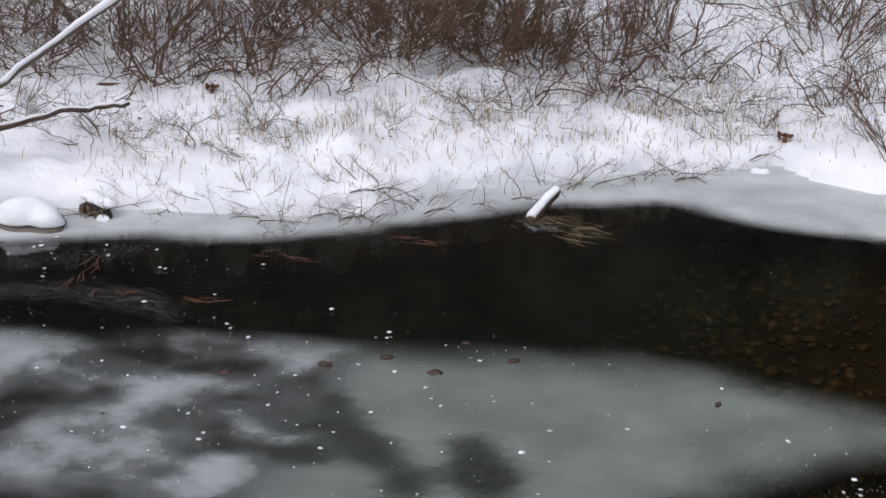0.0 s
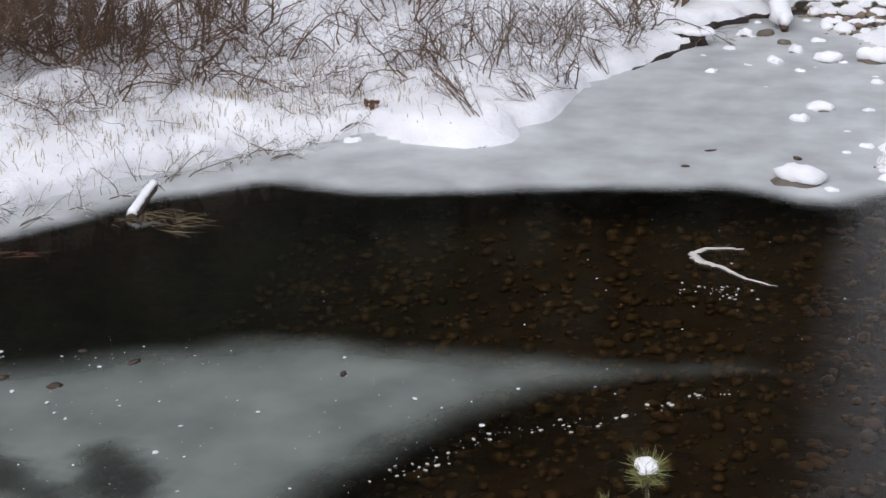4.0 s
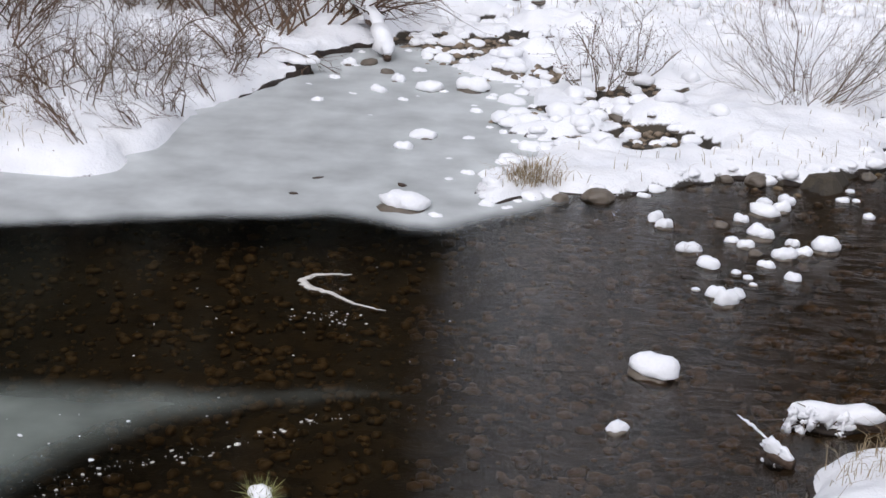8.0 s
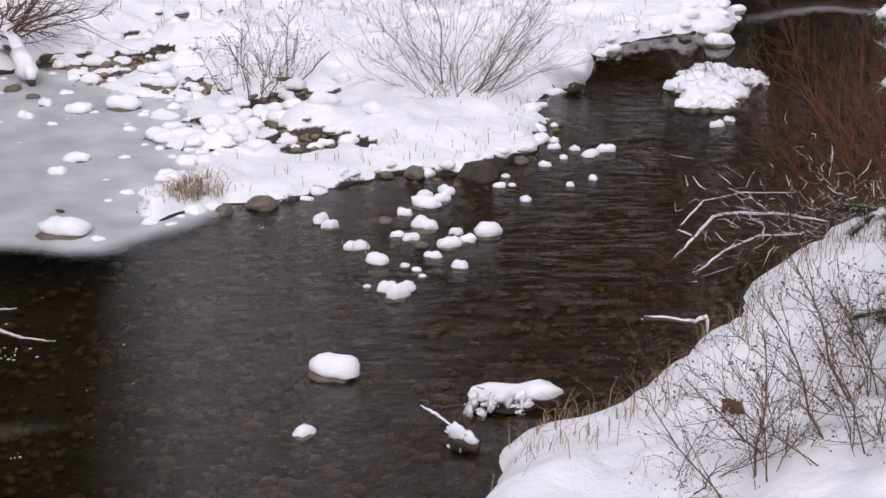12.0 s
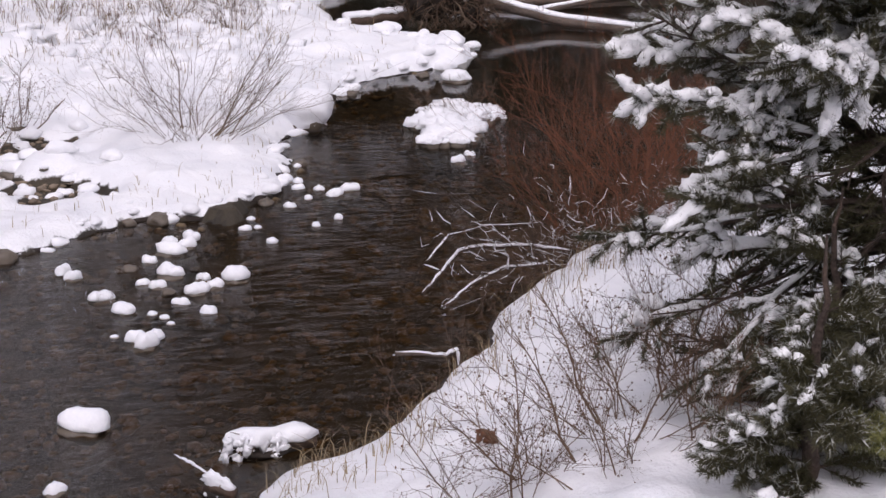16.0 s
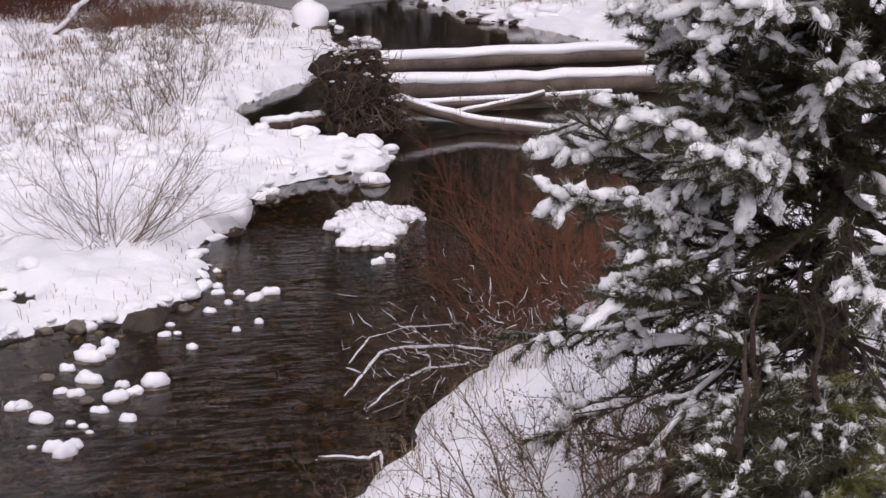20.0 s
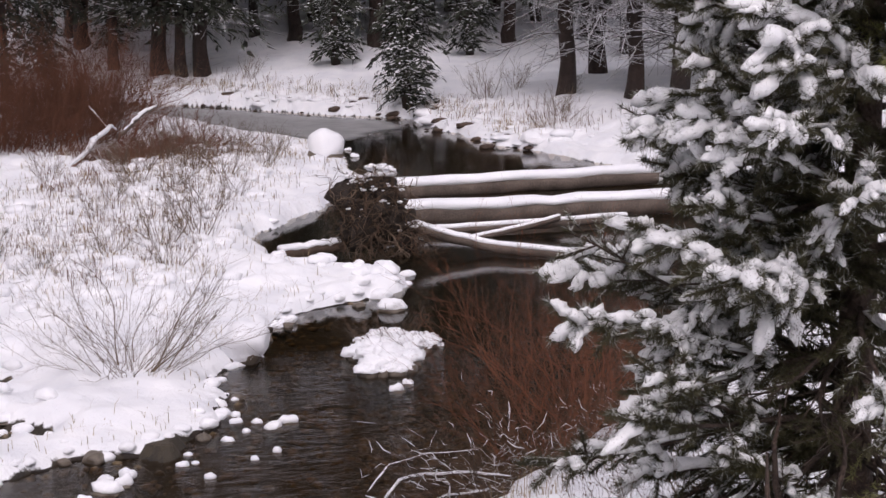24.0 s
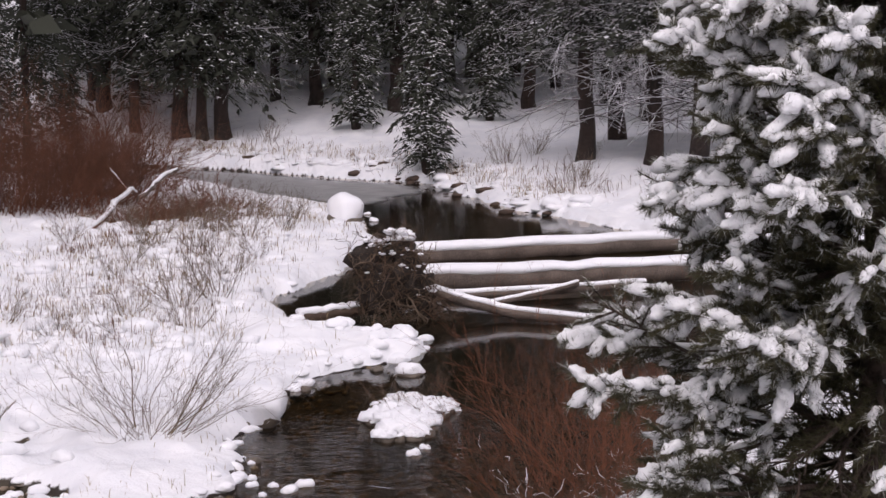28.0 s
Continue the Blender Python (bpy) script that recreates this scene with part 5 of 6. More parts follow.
def bank_hollow(x, y, w, seed):
    """The dark hollow under the bank's lip, with roots hanging in it and snow on top; a solid dark lump stands in for
    its shade.
    """
    rng = np.random.default_rng(seed)
    t = thing("bank_hollow", "dark rooty hollow under the snowy bank with snow on top", "hollow", (x, y, 0))
    # raised dark body: the overhang's shade is put into its colour
    s = Shape()
    blob(s, (0, 0, w * 0.12), (w * 0.6, w * 0.25, w * 0.34), seed, 3, 0.5, 1.6)
    part("hollow_shade", s, EARTH, t)
    for k in range(14):
        s = Shape()
        p0 = np.array([rng.uniform(-0.5, 0.5) * w, -0.22 * w, rng.uniform(0.15, 0.42) * w])
        p1 = p0 + (rng.normal(0, 0.15) * w, -rng.uniform(0.05, 0.25) * w, -rng.uniform(0.1, 0.5) * w)
        tube(s, [p0, (p0 + p1) / 2 + rng.normal(0, 0.04 * w, 3), p1], [0.007, 0.005, 0.003], 4)
        part("root", s, (WILLOW, TAN_TWIG)[k % 2], t)
    for k in range(4):
        s = Shape()
        p, f = lobed([((rng.uniform(-0.4, 0.4), rng.uniform(-0.3, 0.3), 0), rng.uniform(0.55, 0.8)) for _ in range(3)], seed + k)
        s.add(p * (w * 0.42, w * 0.36, w * 0.26) + ((k - 1.5) * 0.3 * w, 0.10 * w, w * rng.uniform(0.40, 0.52)), f)
        part("snow_cap", s, SNOW, t)
    return t


bank_hollow(-9.12, 8.62, 0.26, 3)
bank_hollow(-3.28, 16.75, 0.30, 8)

# ---- frozen foam, flecks and weed on the ice ----
def streak(name, pts, width, z, mat, label, category="foam", seed=0):
    rng = np.random.default_rng(seed)
    p = np.array(pts, float)
    u = np.linspace(0, len(p) - 1, 5 * len(p))
    i = np.minimum(u.astype(int), len(p) - 2)
    q = p[i] + (p[i + 1] - p[i]) * (u - i)[:, None]
    q = np.concatenate([q + rng.normal(0, width * 0.15, q.shape), np.full((len(q), 1), z)], 1)
    s = Shape()
    tube(s, q, width * np.interp(np.linspace(0, 1, len(q)), [0, 0.15, 0.45, 1], [0.25, 0.6, 1, 0.15]), 8, True, 0.3, rng, 0.25)
    return tagged(part(name, s, mat), label, category)


streak("foam_streak", [(-1.75, 11.08), (-2.0, 11.03), (-2.08, 10.9), (-2.01, 10.77), (-1.84, 10.70), (-1.67, 10.54), (-1.42, 10.45)], 0.035, 0.006, FOAM,
       "pale curl of frozen foam on the dark water", seed=2)
rng = np.random.default_rng(61)


def flecks(name, pts, sizes, mat, label, z=0.018, tall=0.25):
    s = Shape()
    v, f = ICO[1]
    for (x, y), r in zip(pts, sizes):
        p = v * (1 + 0.5 * (rng.random((12, 1)) - 0.5)) * np.array([r, r * rng.uniform(0.5, 1.0), r * tall])
        a = rng.uniform(0, 6.3)
        s.add(np.stack([p[:, 0] * math.cos(a) - p[:, 1] * math.sin(a), p[:, 0] * math.sin(a) + p[:, 1] * math.cos(a), p[:, 2]], 1) + (x, y, z), f)
    return tagged(part(name, s, mat), label, "flecks", kind="stuff")


n = 460
flecks("snow_flecks", np.stack([-9.0 + 6.5 * rng.random(n) ** 1.5, rng.uniform(5.6, 8.6, n)], 1), 0.0035 + 0.020 * rng.random(n) ** 5, SNOW, "white snow flecks and bubbles on the ice")
n = 70
flecks("drifting_flecks", np.stack([rng.uniform(-5.0, -0.8, n), rng.uniform(8.2, 11.6, n)], 1), 0.003 + 0.009 * rng.random(n) ** 3, FOAM, "tiny pale flecks floating on the water", 0.003)
line = spread_along([(-3.0, 7.25), (-2.85, 7.44), (-2.77, 7.68), (-2.56, 7.9), (-2.29, 8.07), (-2.1, 8.2), (-1.7, 8.5), (-1.46, 8.83)], 110, 0.05, 8)
flecks("foam_line", line, 0.003 + 0.018 * rng.random(110) ** 3, FOAM, "line of frozen foam flecks along the ice edge", 0.006)
flecks("foam_patch", np.stack([rng.normal(-1.75, 0.14, 40), rng.normal(10.25, 0.07, 40)], 1), 0.003 + 0.012 * rng.random(40) ** 2, FOAM, "thin patch of foam bits", 0.004)
flecks("melt_holes", [(-5.94, 7.45), (-5.7, 7.77), (-5.32, 7.76), (-5.02, 8.19), (-3.7, 8.38), (-5.42, 8.25), (-6.37, 7.0), (-2.4, 13.26), (-2.52, 12.8), (-1.68, 13.22)],
       [0.05, 0.05, 0.055, 0.055, 0.045, 0.04, 0.06, 0.07, 0.05, 0.07], DARK_WOOD, "small dark refrozen holes in the ice", 0.012, 0.03)
s = Shape()
for a, b in (((-7.98, 7.43), (-7.66, 7.65)), ((-7.41, 7.73), (-6.9, 7.89)), ((-8.44, 7.99), (-8.06, 7.25)), ((-7.6, 8.62), (-7.05, 8.95)), ((-6.95, 9.5), (-6.5, 9.72))):
    for _ in range(9):
        p0 = np.array(a) + (np.array(b) - a) * rng.uniform(0, 0.6) + rng.normal(0, 0.04, 2)
        p1 = p0 + (np.array(b) - a) * rng.uniform(0.15, 0.4) + rng.normal(0, 0.05, 2)
        tube(s, [(*p0, 0.012), (*((p0 + p1) / 2 + rng.normal(0, 0.02, 2)), 0.014), (*p1, 0.012)], [0.003, 0.004, 0.002], 3)
tagged(part("reddish_weed", s, LEAF), "rust-red water weed frozen into the ice", "weed", kind="stuff")
s = Shape()
for _ in range(46):
    p0 = np.array([rng.uniform(-6.5, -5.9), rng.uniform(10.35, 10.75)])
    p1 = p0 + np.array([rng.uniform(0.1, 0.32), rng.normal(0, 0.07)])
    tube(s, [(*p0, 0.004), (*((p0 + p1) / 2 + rng.normal(0, 0.03, 2)), 0.014), (*p1, 0.004)], [0.0012, 0.0018, 0.001], 3)
tagged(part("drowned_grass", s, DRY_GRASS), "straw-coloured grass lying on the water", "grass", kind="stuff")
t = thing("dead_leaf_clump", "rust-brown clump of dead leaves on the snow", "leaves", (-5.42, 13.23, ground_at(-5.42, 13.23)))
s = Shape()
for i in range(9):
    s = Shape()
    blob(s, rng.normal(0, 0.035, 3) * (1, 1, 0.6) + (0, 0, 0.03), rng.uniform(0.006, 0.034, 3), i, 2, 1.2, 2.4)
    part("leaf", s, LEAF, t)
t = copy_thing(t, pose(2.55, 8.23, ground_at(2.55, 8.23) + 0.02, 0, 0, 70))
t.scale = (0.8, 1.1, 0.9)
t = copy_thing(t, pose(-9.78, 10.7, ground_at(-9.78, 10.7), 0, 0, 20))


# ---- the snow-laden pine on the right bank ----
def needles_on(s, a0, a1, rng, count, length):
    """Needles bristling round a shoot from a0 to a1 and beyond its tip."""
    d = (a1 - a0)
    ln = np.linalg.norm(d)
    d = d / (ln + 1e-9)
    u = rng.uniform(0.0, 1.0, count)[:, None] ** 0.8
    n = d * rng.uniform(0.35, 1.0, (count, 1)) + rng.normal(0, 0.5, (count, 3))
    n /= np.linalg.norm(n, axis=1)[:, None]
    side = np.cross(n, rng.normal(0, 1, (count, 3)))
    side /= np.linalg.norm(side, axis=1)[:, None] + 1e-9
    b = a0 + d * ln * u
    e = b + n * length * rng.uniform(0.7, 1.1, (count, 1))
    v = np.stack([b - side * 0.0027, b + side * 0.0027, e], 1).reshape(-1, 3)
    s.triangles(v)


def pine(name, x, y, height, reach, seed, label, levels, per, scale=1.0, bare_below=0.0):
    """A pine on the bank; limbs below bare_below on the stream-away side carry few needles."""
    rng = np.random.default_rng(seed)
    g = ground_at(x, y)
    t = thing(name, label, "pine tree", (x, y, g))
    s = Shape()
    zs = np.linspace(-0.15, height, 14)
    tube(s, np.stack([rng.normal(0, 0.015, 14), rng.normal(0, 0.015, 14), zs], 1), np.linspace(0.125, 0.012, 14) * scale, 12, True, 0.12, rng)
    part("trunk", s, BARK, t)
    lumps = 0
    for lv in range(levels):
        h = 0.12 + (height - 0.4) * (lv / levels) ** 1.25
        for b in range(per):
            a = 6.283 * (b + rng.uniform(-0.4, 0.4)) / per + lv * 1.1
            off = math.cos(a) * 0.85 - math.sin(a) * 0.53
            low = g + h < bare_below - 0.8 * (off < -0.35)
            if low and rng.random() < (0.35 if off > -0.3 else 0.25):
                continue
            ln = reach * (1 - h / height) ** 0.8 * rng.uniform(0.6, 1.0) * (0.8 if low else 1.05)
            d = np.array([math.cos(a), math.sin(a), rng.uniform(-0.35, 0.05) if low else rng.uniform(-0.35, 0.65)])
            p, pts = np.array([0, 0, h + rng.uniform(-0.15, 0.15)]), []
            bend = rng.uniform(-0.09, -0.02)
            for i in range(9):
                pts.append(p.copy())
                d = d + np.array([rng.normal(0, 0.10), rng.normal(0, 0.10), bend if i < 5 else 0.07])
                d /= np.linalg.norm(d)
                p = p + d * ln / 8
            pts = np.array(pts)
            wood, green, white, frost = Shape(), Shape(), Shape(), Shape()
            tube(wood, pts, np.linspace(0.022, 0.006, 9) * scale, 5)
            shoots = [(pts[6], pts[8] + (pts[8] - pts[7]) * 0.4, 1.0)]
            for i in range(2 if low else 1, 9):
                for sgn in (-1, 1, rng.choice([-0.4, 0.4]), rng.choice([-0.7, 0.7])):
                    if rng.random() < (0.5 if low else 0.08 + (0.30 if off > 0.35 else 0)):
                        continue
                    dd = pts[min(i + 1, 8)] - pts[i - 1]
                    dd /= np.linalg.norm(dd)
                    e = dd * rng.uniform(0.5, 1.1) + np.cross(dd, (0, 0, 1)) * sgn * rng.uniform(0.4, 0.9) + np.array([0, 0, rng.uniform(-0.55, 0.35)])
                    e /= np.linalg.norm(e)
                    sl = min(rng.uniform(0.13, 0.30), ln * 0.4)
                    q = pts[i] + e * sl
                    tube(wood, [pts[i], q], [0.007 * scale, 0.004 * scale], 3)
                    shoots.append((pts[i] + e * sl * 0.15, q, i / 8))
            if not low:
                end = pts[8] - pts[6]
                end /= np.linalg.norm(end)
                for _ in range(5):
                    e = end * rng.uniform(0.2, 0.9) + rng.normal(0, 0.55, 3) + (0, 0, rng.uniform(-0.45, 0.45))
                    e /= np.linalg.norm(e)
                    b0 = pts[8] - end * rng.uniform(0, 0.22)
                    q = b0 + e * rng.uniform(0.14, 0.26) * (0.6 if scale < 1 else 1)
                    tube(wood, [b0, q], [0.008 * scale, 0.005 * scale], 3)
                    shoots.append((b0 + e * 0.03, q, 1.15))
            loaded = (0.4 if scale < 1 else 1.0) * (0.05 if low else (0.17 if g + h < 3.8 else 0.34) if off > 0.45 else (0.42 if g + h < 3.2 else 0.66) if off < 0.1 else (0.30 if g + h < 3.8 else 0.5))
            limb = part("limb", wood, BARK, t)
            young = off > 0.1 and rng.random() < 0.22
            for a0, a1, outer in shoots:
                dd = a1 - a0
                ln2 = np.linalg.norm(dd)
                if not low or rng.random() < 0.45:
                    needles_on(green, a0, a1, rng, int((110 if low else 270 if math.sin(a) < 0.7 else 70) * ln2 / 0.3), 0.062)
                if rng.random() < loaded * (0.08 + 1.1 * outer ** 2):
                    m = 8
                    k = np.linspace(rng.uniform(-0.15, 0.25), rng.uniform(0.95, 1.15), m)
                    sag = np.array([0, 0, -0.05]) * rng.random() * (k * k)[:, None]
                    width = (0.018 + 0.026 * min(outer, 1) * rng.uniform(0.3, 1.0)) * (0.75 if scale < 1 else 1.0)
                    line = a0 + dd * k[:, None] + sag + (0, 0, 0.022) + rng.normal(0, 0.006, (m, 3))
                    seen = off < 0.2 and 0.9 < h < 4.2
                    one = Shape() if seen and lumps < 330 else white
                    snow_roll(one, line, width, rng)
                    if one is not white:
                        lumps += 1
                        part("snow_lump", one, PINE_SNOW, limb)
                    needles_on(frost, a0, a1 + (0, 0, 0.012), rng, int(95 * ln2 / 0.3), 0.078)
                    needles_on(green, a0 - (0, 0, 0.014), a1 - (0, 0, 0.01), rng, int(75 * ln2 / 0.3), 0.082)
                elif not low and outer > 0.35:
                    needles_on(frost, a0 + (0, 0, 0.01), a1 + (0, 0, 0.015), rng, int(26 * ln2 / 0.3), 0.055)
            if not low and rng.random() < (0.2 if off > 0.3 else 0.6):
                one = Shape()
                snow_roll(one, pts[3:9] + (0, 0, 0.018) + rng.normal(0, 0.006, (6, 3)), rng.uniform(0.014, 0.028), rng)
                part("snow_strip", one, PINE_SNOW, limb)
            if frost.n:
                tagged(part("frosted_needles", frost, FROSTED, limb, "needles whitened with clinging snow", False), kind="stuff")
            if green.n:
                tagged(part("needles", green, YOUNG_NEEDLE if young else NEEDLE, limb, "yellow-green pine needles" if young else "dark green pine needles", False), kind="stuff")
            if white.n:
                tagged(part("snow_load", white, PINE_SNOW, limb, "thick lumps of snow on the twigs"), kind="stuff")
    return t


pine("snowy_pine", 4.72, 7.6, 8.0, 1.80, 71, "young pine loaded with snow on the steep bank", 44, 9, 1.0, 2.4)
pine("small_pine", 3.55, 6.4, 1.2, 0.55, 74, "bushy little pine with a dusting of snow", 4, 5, 0.4)
pine("small_pine", 4.15, 6.75, 1.1, 0.6, 76, "bushy little pine beside the snow-laden one", 4, 5, 0.4)
pine("small_pine", 4.0, 7.1, 1.2, 0.55, 75, "bushy little pine with dead brown twigs", 4, 5, 0.4)


def pine_tip(x, y, z):
    """The leader of a young pine that reaches up from below the bank."""
    rng = np.random.default_rng(73)
    g = ground_at(x, y)
    t = thing("pine_tip", "top shoot of a small pine with a cap of snow", "pine tree", (x, y, g))
    s, n, q = Shape(), Shape(), Shape()
    tube(s, [(0, 0, -0.1), (0.01, 0, (z - g) * 0.5), (0, 0, z - g - 0.03)], [0.018, 0.013, 0.007], 6, True)
    part("trunk", s, BARK, t)
    top = np.array([0, 0, z - g])
    for k in range(9):
        a = k * 0.7
        needles_on(n, top - (0, 0, 0.06), top + (0.035 * math.cos(a), 0.035 * math.sin(a), 0.015), rng, 34, 0.085)
    for k in range(7):
        a = k * 0.9
        c = np.array([0.02 * math.cos(a), 0.02 * math.sin(a), z - g - 0.25 - 0.05 * (k % 3)])
        needles_on(n, c, c + np.array([math.cos(a) * 0.16, math.sin(a) * 0.16, 0.05]), rng, 120, 0.07)
    part("needles", n, YOUNG_NEEDLE, t, "yellow-green pine needles", False)
    blob(q, top + (0, 0, 0.02), (0.042, 0.042, 0.03), 4, 3, 0.3)
    part("snow_cap", q, SNOW, t)
    return t


pine_tip(-1.11, 5.08, 1.47)


s = Shape()
for (x, y) in spread_along([(5.5, 48.6), (8.66, 45.4), (10.2, 43.0), (11.85, 41.7), (12.35, 40.3), (12.25, 37.3), (12.35, 35), (12.85, 33.3)], 45, 0.35, 66):
    z = ground_at(x, y)
    k = 0.04 + 0.16 * rng.random() ** 3
    blob(s, (x, y, max(z - 0.03, 0.03)), (k * 1.5, k * 0.8, k * rng.uniform(0.4, 0.7)), int(rng.integers(0, 900)), 1, 0.6)
tagged(part("bank_clods", s, DARK_WOOD), "dark clods of earth and stones along the far bank", "earth", kind="stuff")
s = Shape()
for (x, y) in spread_along([(-10.8, 10.0), (-8.7, 12.0), (-6.9, 13.6), (-4.6, 15.4)], 420, 0.7, 67):
    k = 0.003 + 0.012 * rng.random() ** 2
    v, f = ICO[1]
    s.add(v * (k * 1.6, k, k * 0.6) * (1 + 0.5 * (rng.random((12, 1)) - 0.5)) + (x, y, ground_at(x, y)), f)
tagged(part("snow_litter", s, WEED), "dark bits of leaf and twig on the snow", "litter", kind="stuff")


s = Shape()
for line, n, wide, big in (([(5.0, 49.6), (8.8, 46.2), (10.6, 43.6), (12.4, 42.0), (13.0, 40.3), (12.9, 37.3), (13.0, 35), (13.4, 33.3)], 260, 0.5, 0.30),
                           ([(1.2, 19.5), (2.6, 24), (3.9, 29), (5.6, 33), (6.8, 36.5)], 620, 1.0, 0.24)):
    for (x, y) in spread_along(line, n, wide, n):
        z, k = land(x, y)[0], big * (0.3 + 0.7 * rng.random() ** 2)
        if z > 0.04:
            blob(s, (x, y, float(z)), (k, k * rng.uniform(0.6, 1.0), k * rng.uniform(0.25, 0.5)), int(rng.integers(0, 900)), 2, 0.5)
tagged(part("snow_clumps", s, SNOW), "clumps of snow lying on grass tussocks", "snow", kind="stuff")


# ---- the forest beyond the pool ----
def conifer(name, seed, height, reach, bare, snowy, label, group, fine=1.0, trunk_r=None, dead=0):
    """Trunk, drooping boughs of many small sprays, and snow on them; finer low down, where it is seen."""
    rng = np.random.default_rng(seed)
    t = thing(name, label, "conifer", group=group)
    s = Shape()
    zs = np.concatenate([[-0.5, 0, 0.35, 0.9], np.linspace(1.8, height, 8)])
    r0 = trunk_r or height * 0.018
    tube(s, np.stack([rng.normal(0, 0.03, 12), rng.normal(0, 0.03, 12), zs], 1), r0 * np.interp(zs, [-0.5, 0.15, 0.9, height], [1.5, 1.2, 1.0, 0.08]), 12, False, 0.07, rng)
    part("trunk", s, FAR_BARK, t)
    green, white, sticks = Shape(), Shape(), Shape()
    h = bare
    while h < height:
        near = h < 6.5
        k = (h - bare) / (height - bare)
        ln0 = reach * (1 - k) ** 0.75 * min(1, 0.6 + 3 * k) + 0.1
        for _ in range(6):
            a, ln = rng.uniform(0, 6.283), ln0 * rng.uniform(0.65, 1.15)
            out = np.array([math.cos(a), math.sin(a), 0])
            side = np.array([-math.sin(a), math.cos(a), 0])
            droop = rng.uniform(0.2, 0.65)
            m = max(5, int(ln * (22 if near else 3.2) * fine))
            u = (np.arange(m) + rng.random(m)) / m
            c = (out * (ln * u)[:, None] + side * (rng.normal(0, 0.16, m) * ln * (1.15 - 0.6 * u))[:, None])
            c[:, 2] = h - droop * ln * u * u + rng.normal(0, 0.05, m)
            w = rng.uniform(0.07, 0.17, m) / fine ** 0.5 * (1.0 if near else 3.2)
            e = out * rng.uniform(0.2, 1.1, (m, 1)) + side * rng.normal(0, 0.7, (m, 1)) - np.array([0, 0, 1]) * rng.uniform(0.2, 1.0, (m, 1))
            f = np.cross(e, rng.normal(0, 1, (m, 3))) * (0.16 if near else 0.4)
            for j in range(m):
                cj, wj, ej, fj = c[j], w[j], e[j], f[j]
                green.add([cj - fj * wj, cj + fj * wj, cj + ej * wj * 1.5, cj - ej * wj * 0.5], [(0, 2, 1), (0, 1, 3)])
                if rng.random() < snowy:
                    wj = min(wj, 0.14) * 0.75
                    q = cj + np.array([0, 0, 0.015 + wj * 0.1])
                    lie = np.array([ej[0], ej[1], ej[2] * 0.4])
                    across = np.array([-lie[1], lie[0], 0]) * 0.4
                    white.add([q - across * wj, q + lie * wj, q + across * wj, q - lie * wj * 0.6, q + (0, 0, wj * 0.25)],
                              [(0, 1, 4), (1, 2, 4), (2, 3, 4), (3, 0, 4)])
        h += 0.24 / fine if near else max(0.55, height * 0.035)
    for _ in range(dead):
        a, z0, ln = rng.uniform(0, 6.283), rng.uniform(1.2, 6), rng.uniform(0.8, 2.6)
        p, d, pts = np.array([0, 0, z0]), np.array([math.cos(a), math.sin(a), 0.1]), []
        for i in range(6):
            pts.append(p.copy())
            d = d + rng.normal(0, 0.14, 3) - (0, 0, 0.06)
            d /= np.linalg.norm(d)
            p = p + d * ln / 5
        tube(sticks, pts, np.linspace(0.022, 0.006, 6), 4)
        tube(white, np.array(pts) + (0, 0, 0.012), np.linspace(0.016, 0.006, 6), 4)
        for i in range(1, 6):
            for _ in range(3):
                e = pts[i] - pts[i - 1]
                e = e / np.linalg.norm(e) + rng.normal(0, 0.6, 3)
                tip = pts[i] + e * rng.uniform(0.2, 0.7)
                tube(sticks, [pts[i], tip], [0.008, 0.003], 3)
                tube(white, [pts[i] + (0, 0, 0.008), tip + (0, 0, 0.006)], [0.008, 0.004], 3)
    part("crown", green, FAR_NEEDLE, t, "dark drooping needle branches", False)
    if sticks.n:
        tagged(part("dead_brushwood", sticks, FAR_BARK, t, "bare dead lower branches"), kind="stuff")
    if white.n:
        tagged(part("snow_load", white, FAR_SNOW, t, "snow lying on the branches"), kind="stuff")
    return t


def stand(ob, places):
    rng = random.Random(len(places))
    for i, (heading, dist, k) in enumerate(places):
        x, y = dist * math.sin(radians(heading)), dist * math.cos(radians(heading))
        m = Matrix.Translation((x, y, ground_at(x, y))) @ pose(0, 0, 0, 0, 0, rng.uniform(0, 360))
        if i == 0:
            ob.matrix_basis = m
            ob.scale = (k, k, k)
        else:
            copy_thing(ob, m).scale = (k, k, k)


PALE = "small spruce dusted with snow by the far bank"
stand(conifer("small_spruce", 201, 6.5, 1.05, 0.25, 0.42, PALE, "small spruces", 1.7), [(16.5, 43.0, 1.0), (2.0, 43.5, 0.9)])
stand(conifer("small_spruce", 202, 7.0, 1.0, 0.35, 0.36, PALE, "small spruces", 1.4), [(14.0, 49.0, 0.95), (18.6, 50, 0.85), (4.2, 52, 0.9), (6.6, 56, 0.8)])
TALL = "tall dark conifer with a bare brown lower trunk"
big = conifer("tall_conifer", 203, 34, 3.2, 1.9, 0.22, TALL, "forest trees", 1.0, 0.23, 14)
stand(big, [(8.07, 51, 1.0), (9.49, 50.5, 0.95), (5.55, 57, 1.0), (12.67, 56, 0.9), (15.37, 54, 0.95), (17.99, 60, 1.0), (19.92, 55, 0.9),
            (3.4, 60, 0.8), (1.2, 66, 0.35), (24, 52, 1.0)])
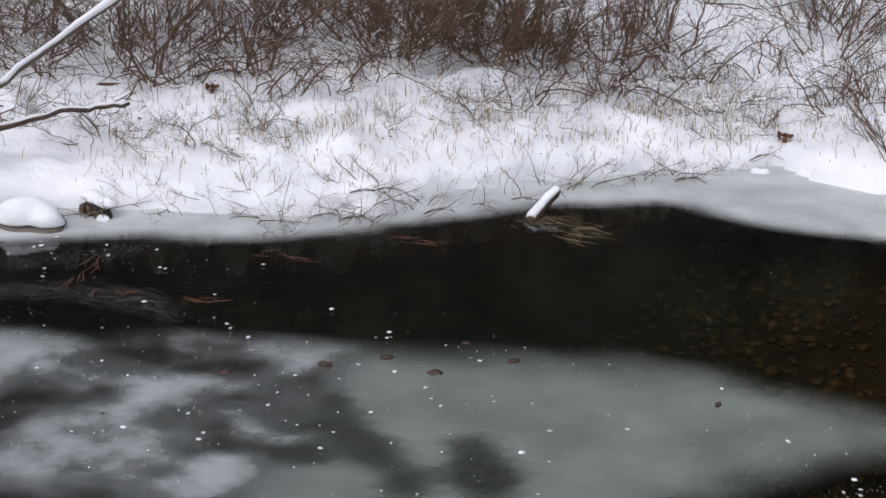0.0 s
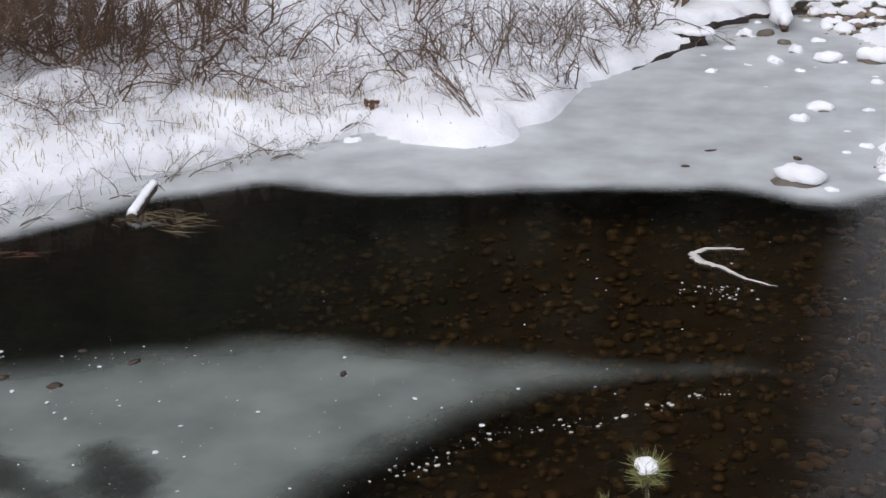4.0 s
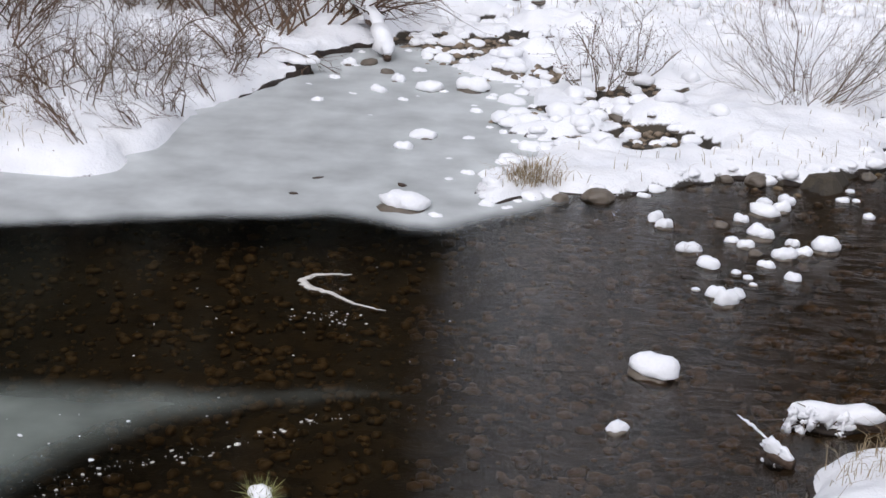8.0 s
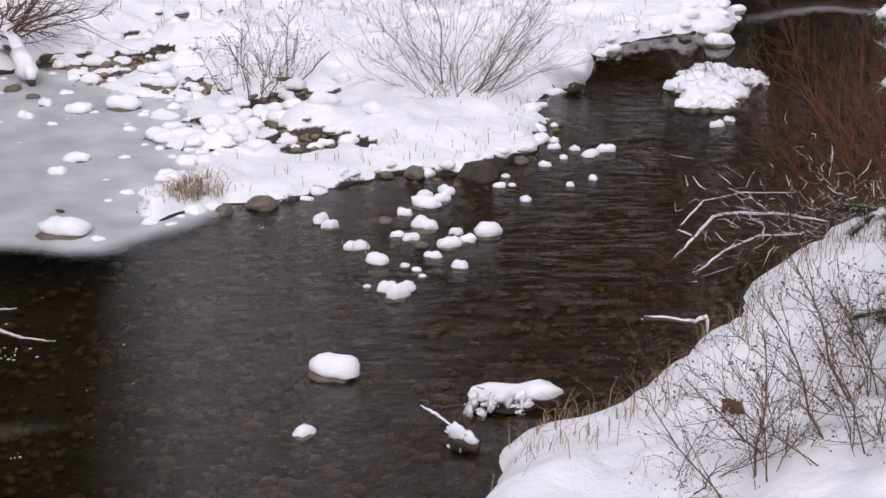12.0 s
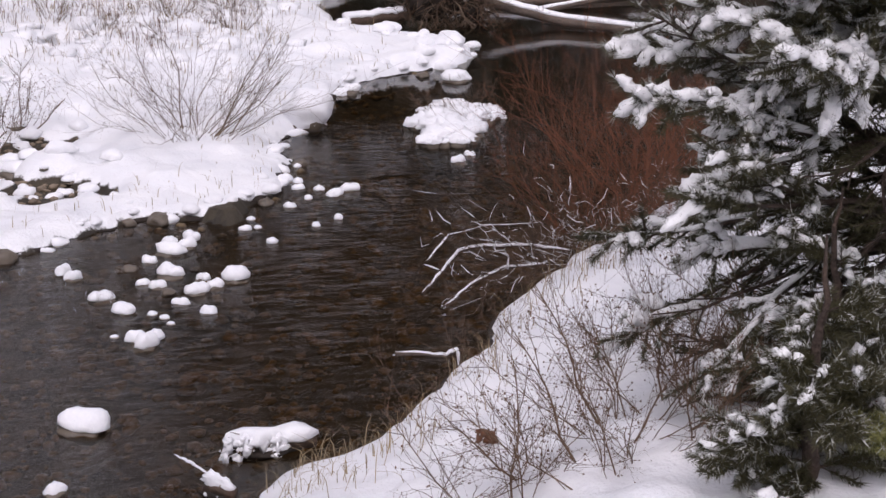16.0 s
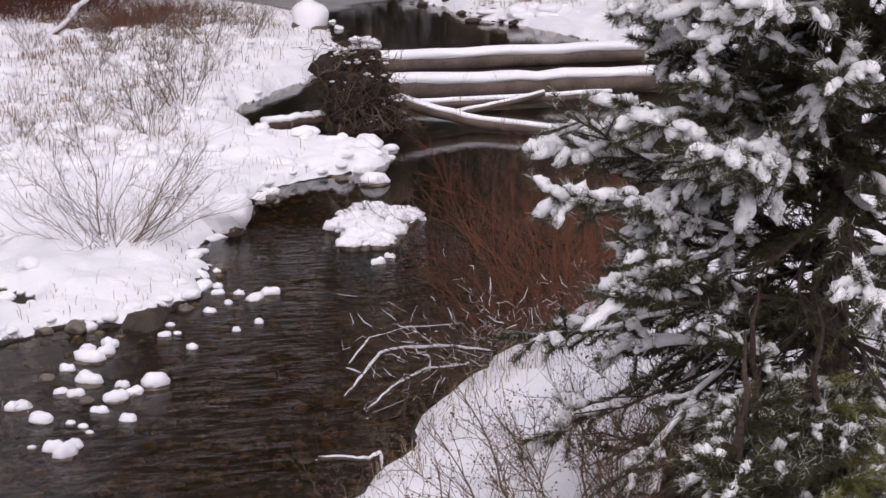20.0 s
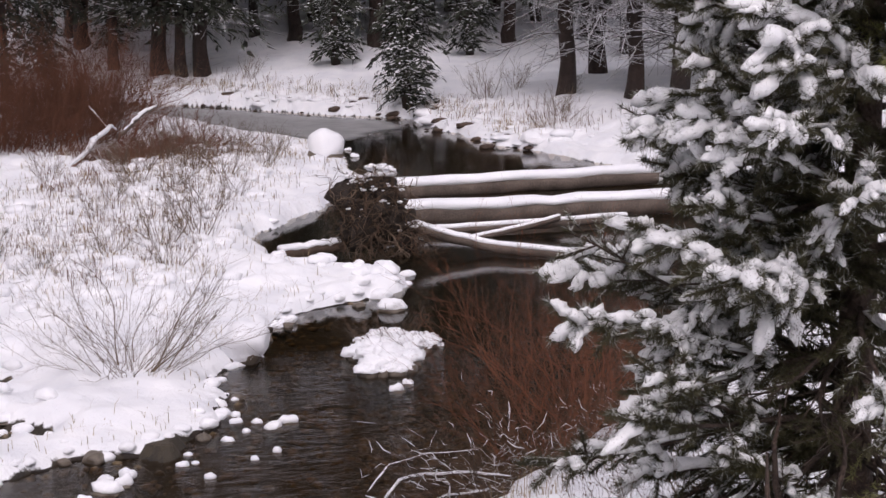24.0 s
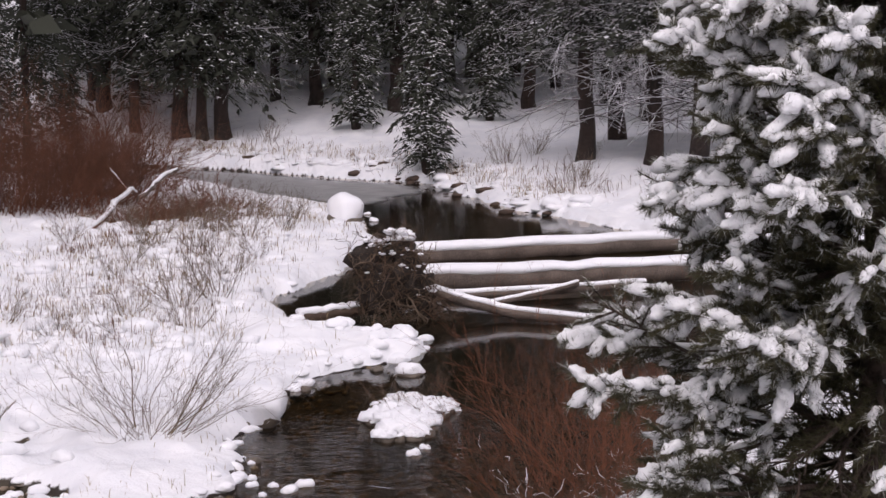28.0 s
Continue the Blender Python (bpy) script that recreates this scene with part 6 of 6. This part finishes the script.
mid = conifer("tall_conifer", 204, 31, 2.8, 2.3, 0.18, TALL, "forest trees", 0.9, 0.18, 8)
rng = random.Random(9)
stand(mid, [(8.83, 50.6, 0.9), (11.32, 57, 0.9), (15.9, 54.5, 0.9), (1.5, 52, 0.4), (3.0, 49.5, 0.7), (4.4, 53, 0.9), (0.2, 50, 0.4), (6.6, 52.5, 0.85), (10.4, 60, 1.0),
            (13.3, 59, 1.1), (16.6, 62, 1.1), (18.9, 58, 1.0), (20.8, 60, 1.1), (22.6, 56, 1.0), (14.2, 64, 1.2), (12.0, 63, 1.2)] + [(h + rng.uniform(-0.3, 0.3), rng.uniform(58, 76), rng.uniform(0.9, 1.3)) for h in
            [4.2, 5, 6.3, 7.2, 8.5, 9.6, 10.5, 11.7, 13, 13.8, 14.6, 16.2, 17, 18.4, 19.2, 20.4, 21, 22.5, 23.5, 25, 26.5, 28, 30, 33, 36]])
stand(conifer("dead_limbed_conifer", 206, 30, 2.6, 3.2, 0.4, "tall conifer with many bare snow-lined lower branches", "forest trees", 1.0, 0.21, 90),
      [(21.87, 41.0, 0.95), (24.2, 39.5, 0.9), (25.8, 38.5, 1.0), (23.0, 45, 1.0), (27.6, 45, 1.0), (29.5, 40, 1.0)])
BACK = "tall conifer on the slopes around the creek"
back = conifer("slope_conifer", 205, 22, 3.4, 0.6, 0.18, BACK, "slope trees", 0.6, 0.3)
# the left rows stand out of view; only their dark reflections in the water show
stand(back, [(h + rng.uniform(-1, 1), rng.uniform(29, 36), rng.uniform(0.9, 1.2)) for h in range(-66, -6, 3)] + [(-6.3, 31, 1.0)]
      + [(h + rng.uniform(-1, 1), rng.uniform(38, 46), rng.uniform(0.9, 1.3)) for h in range(-64, -9, 2)]
      + [(h + rng.uniform(-0.6, 0.6), rng.uniform(74, 92), rng.uniform(1.4, 1.8)) for h in np.arange(5.2, 40, 1.6)]
      + [(h + rng.uniform(-1, 1), rng.uniform(90, 120), rng.uniform(0.4, 0.6)) for h in range(-16, 8, 3)]
      # unseen ring at the sides and back, added to shut out low skylight
      + [(h, rng.uniform(24, 40), rng.uniform(0.9, 1.2)) for h in range(42, 290, 9)])
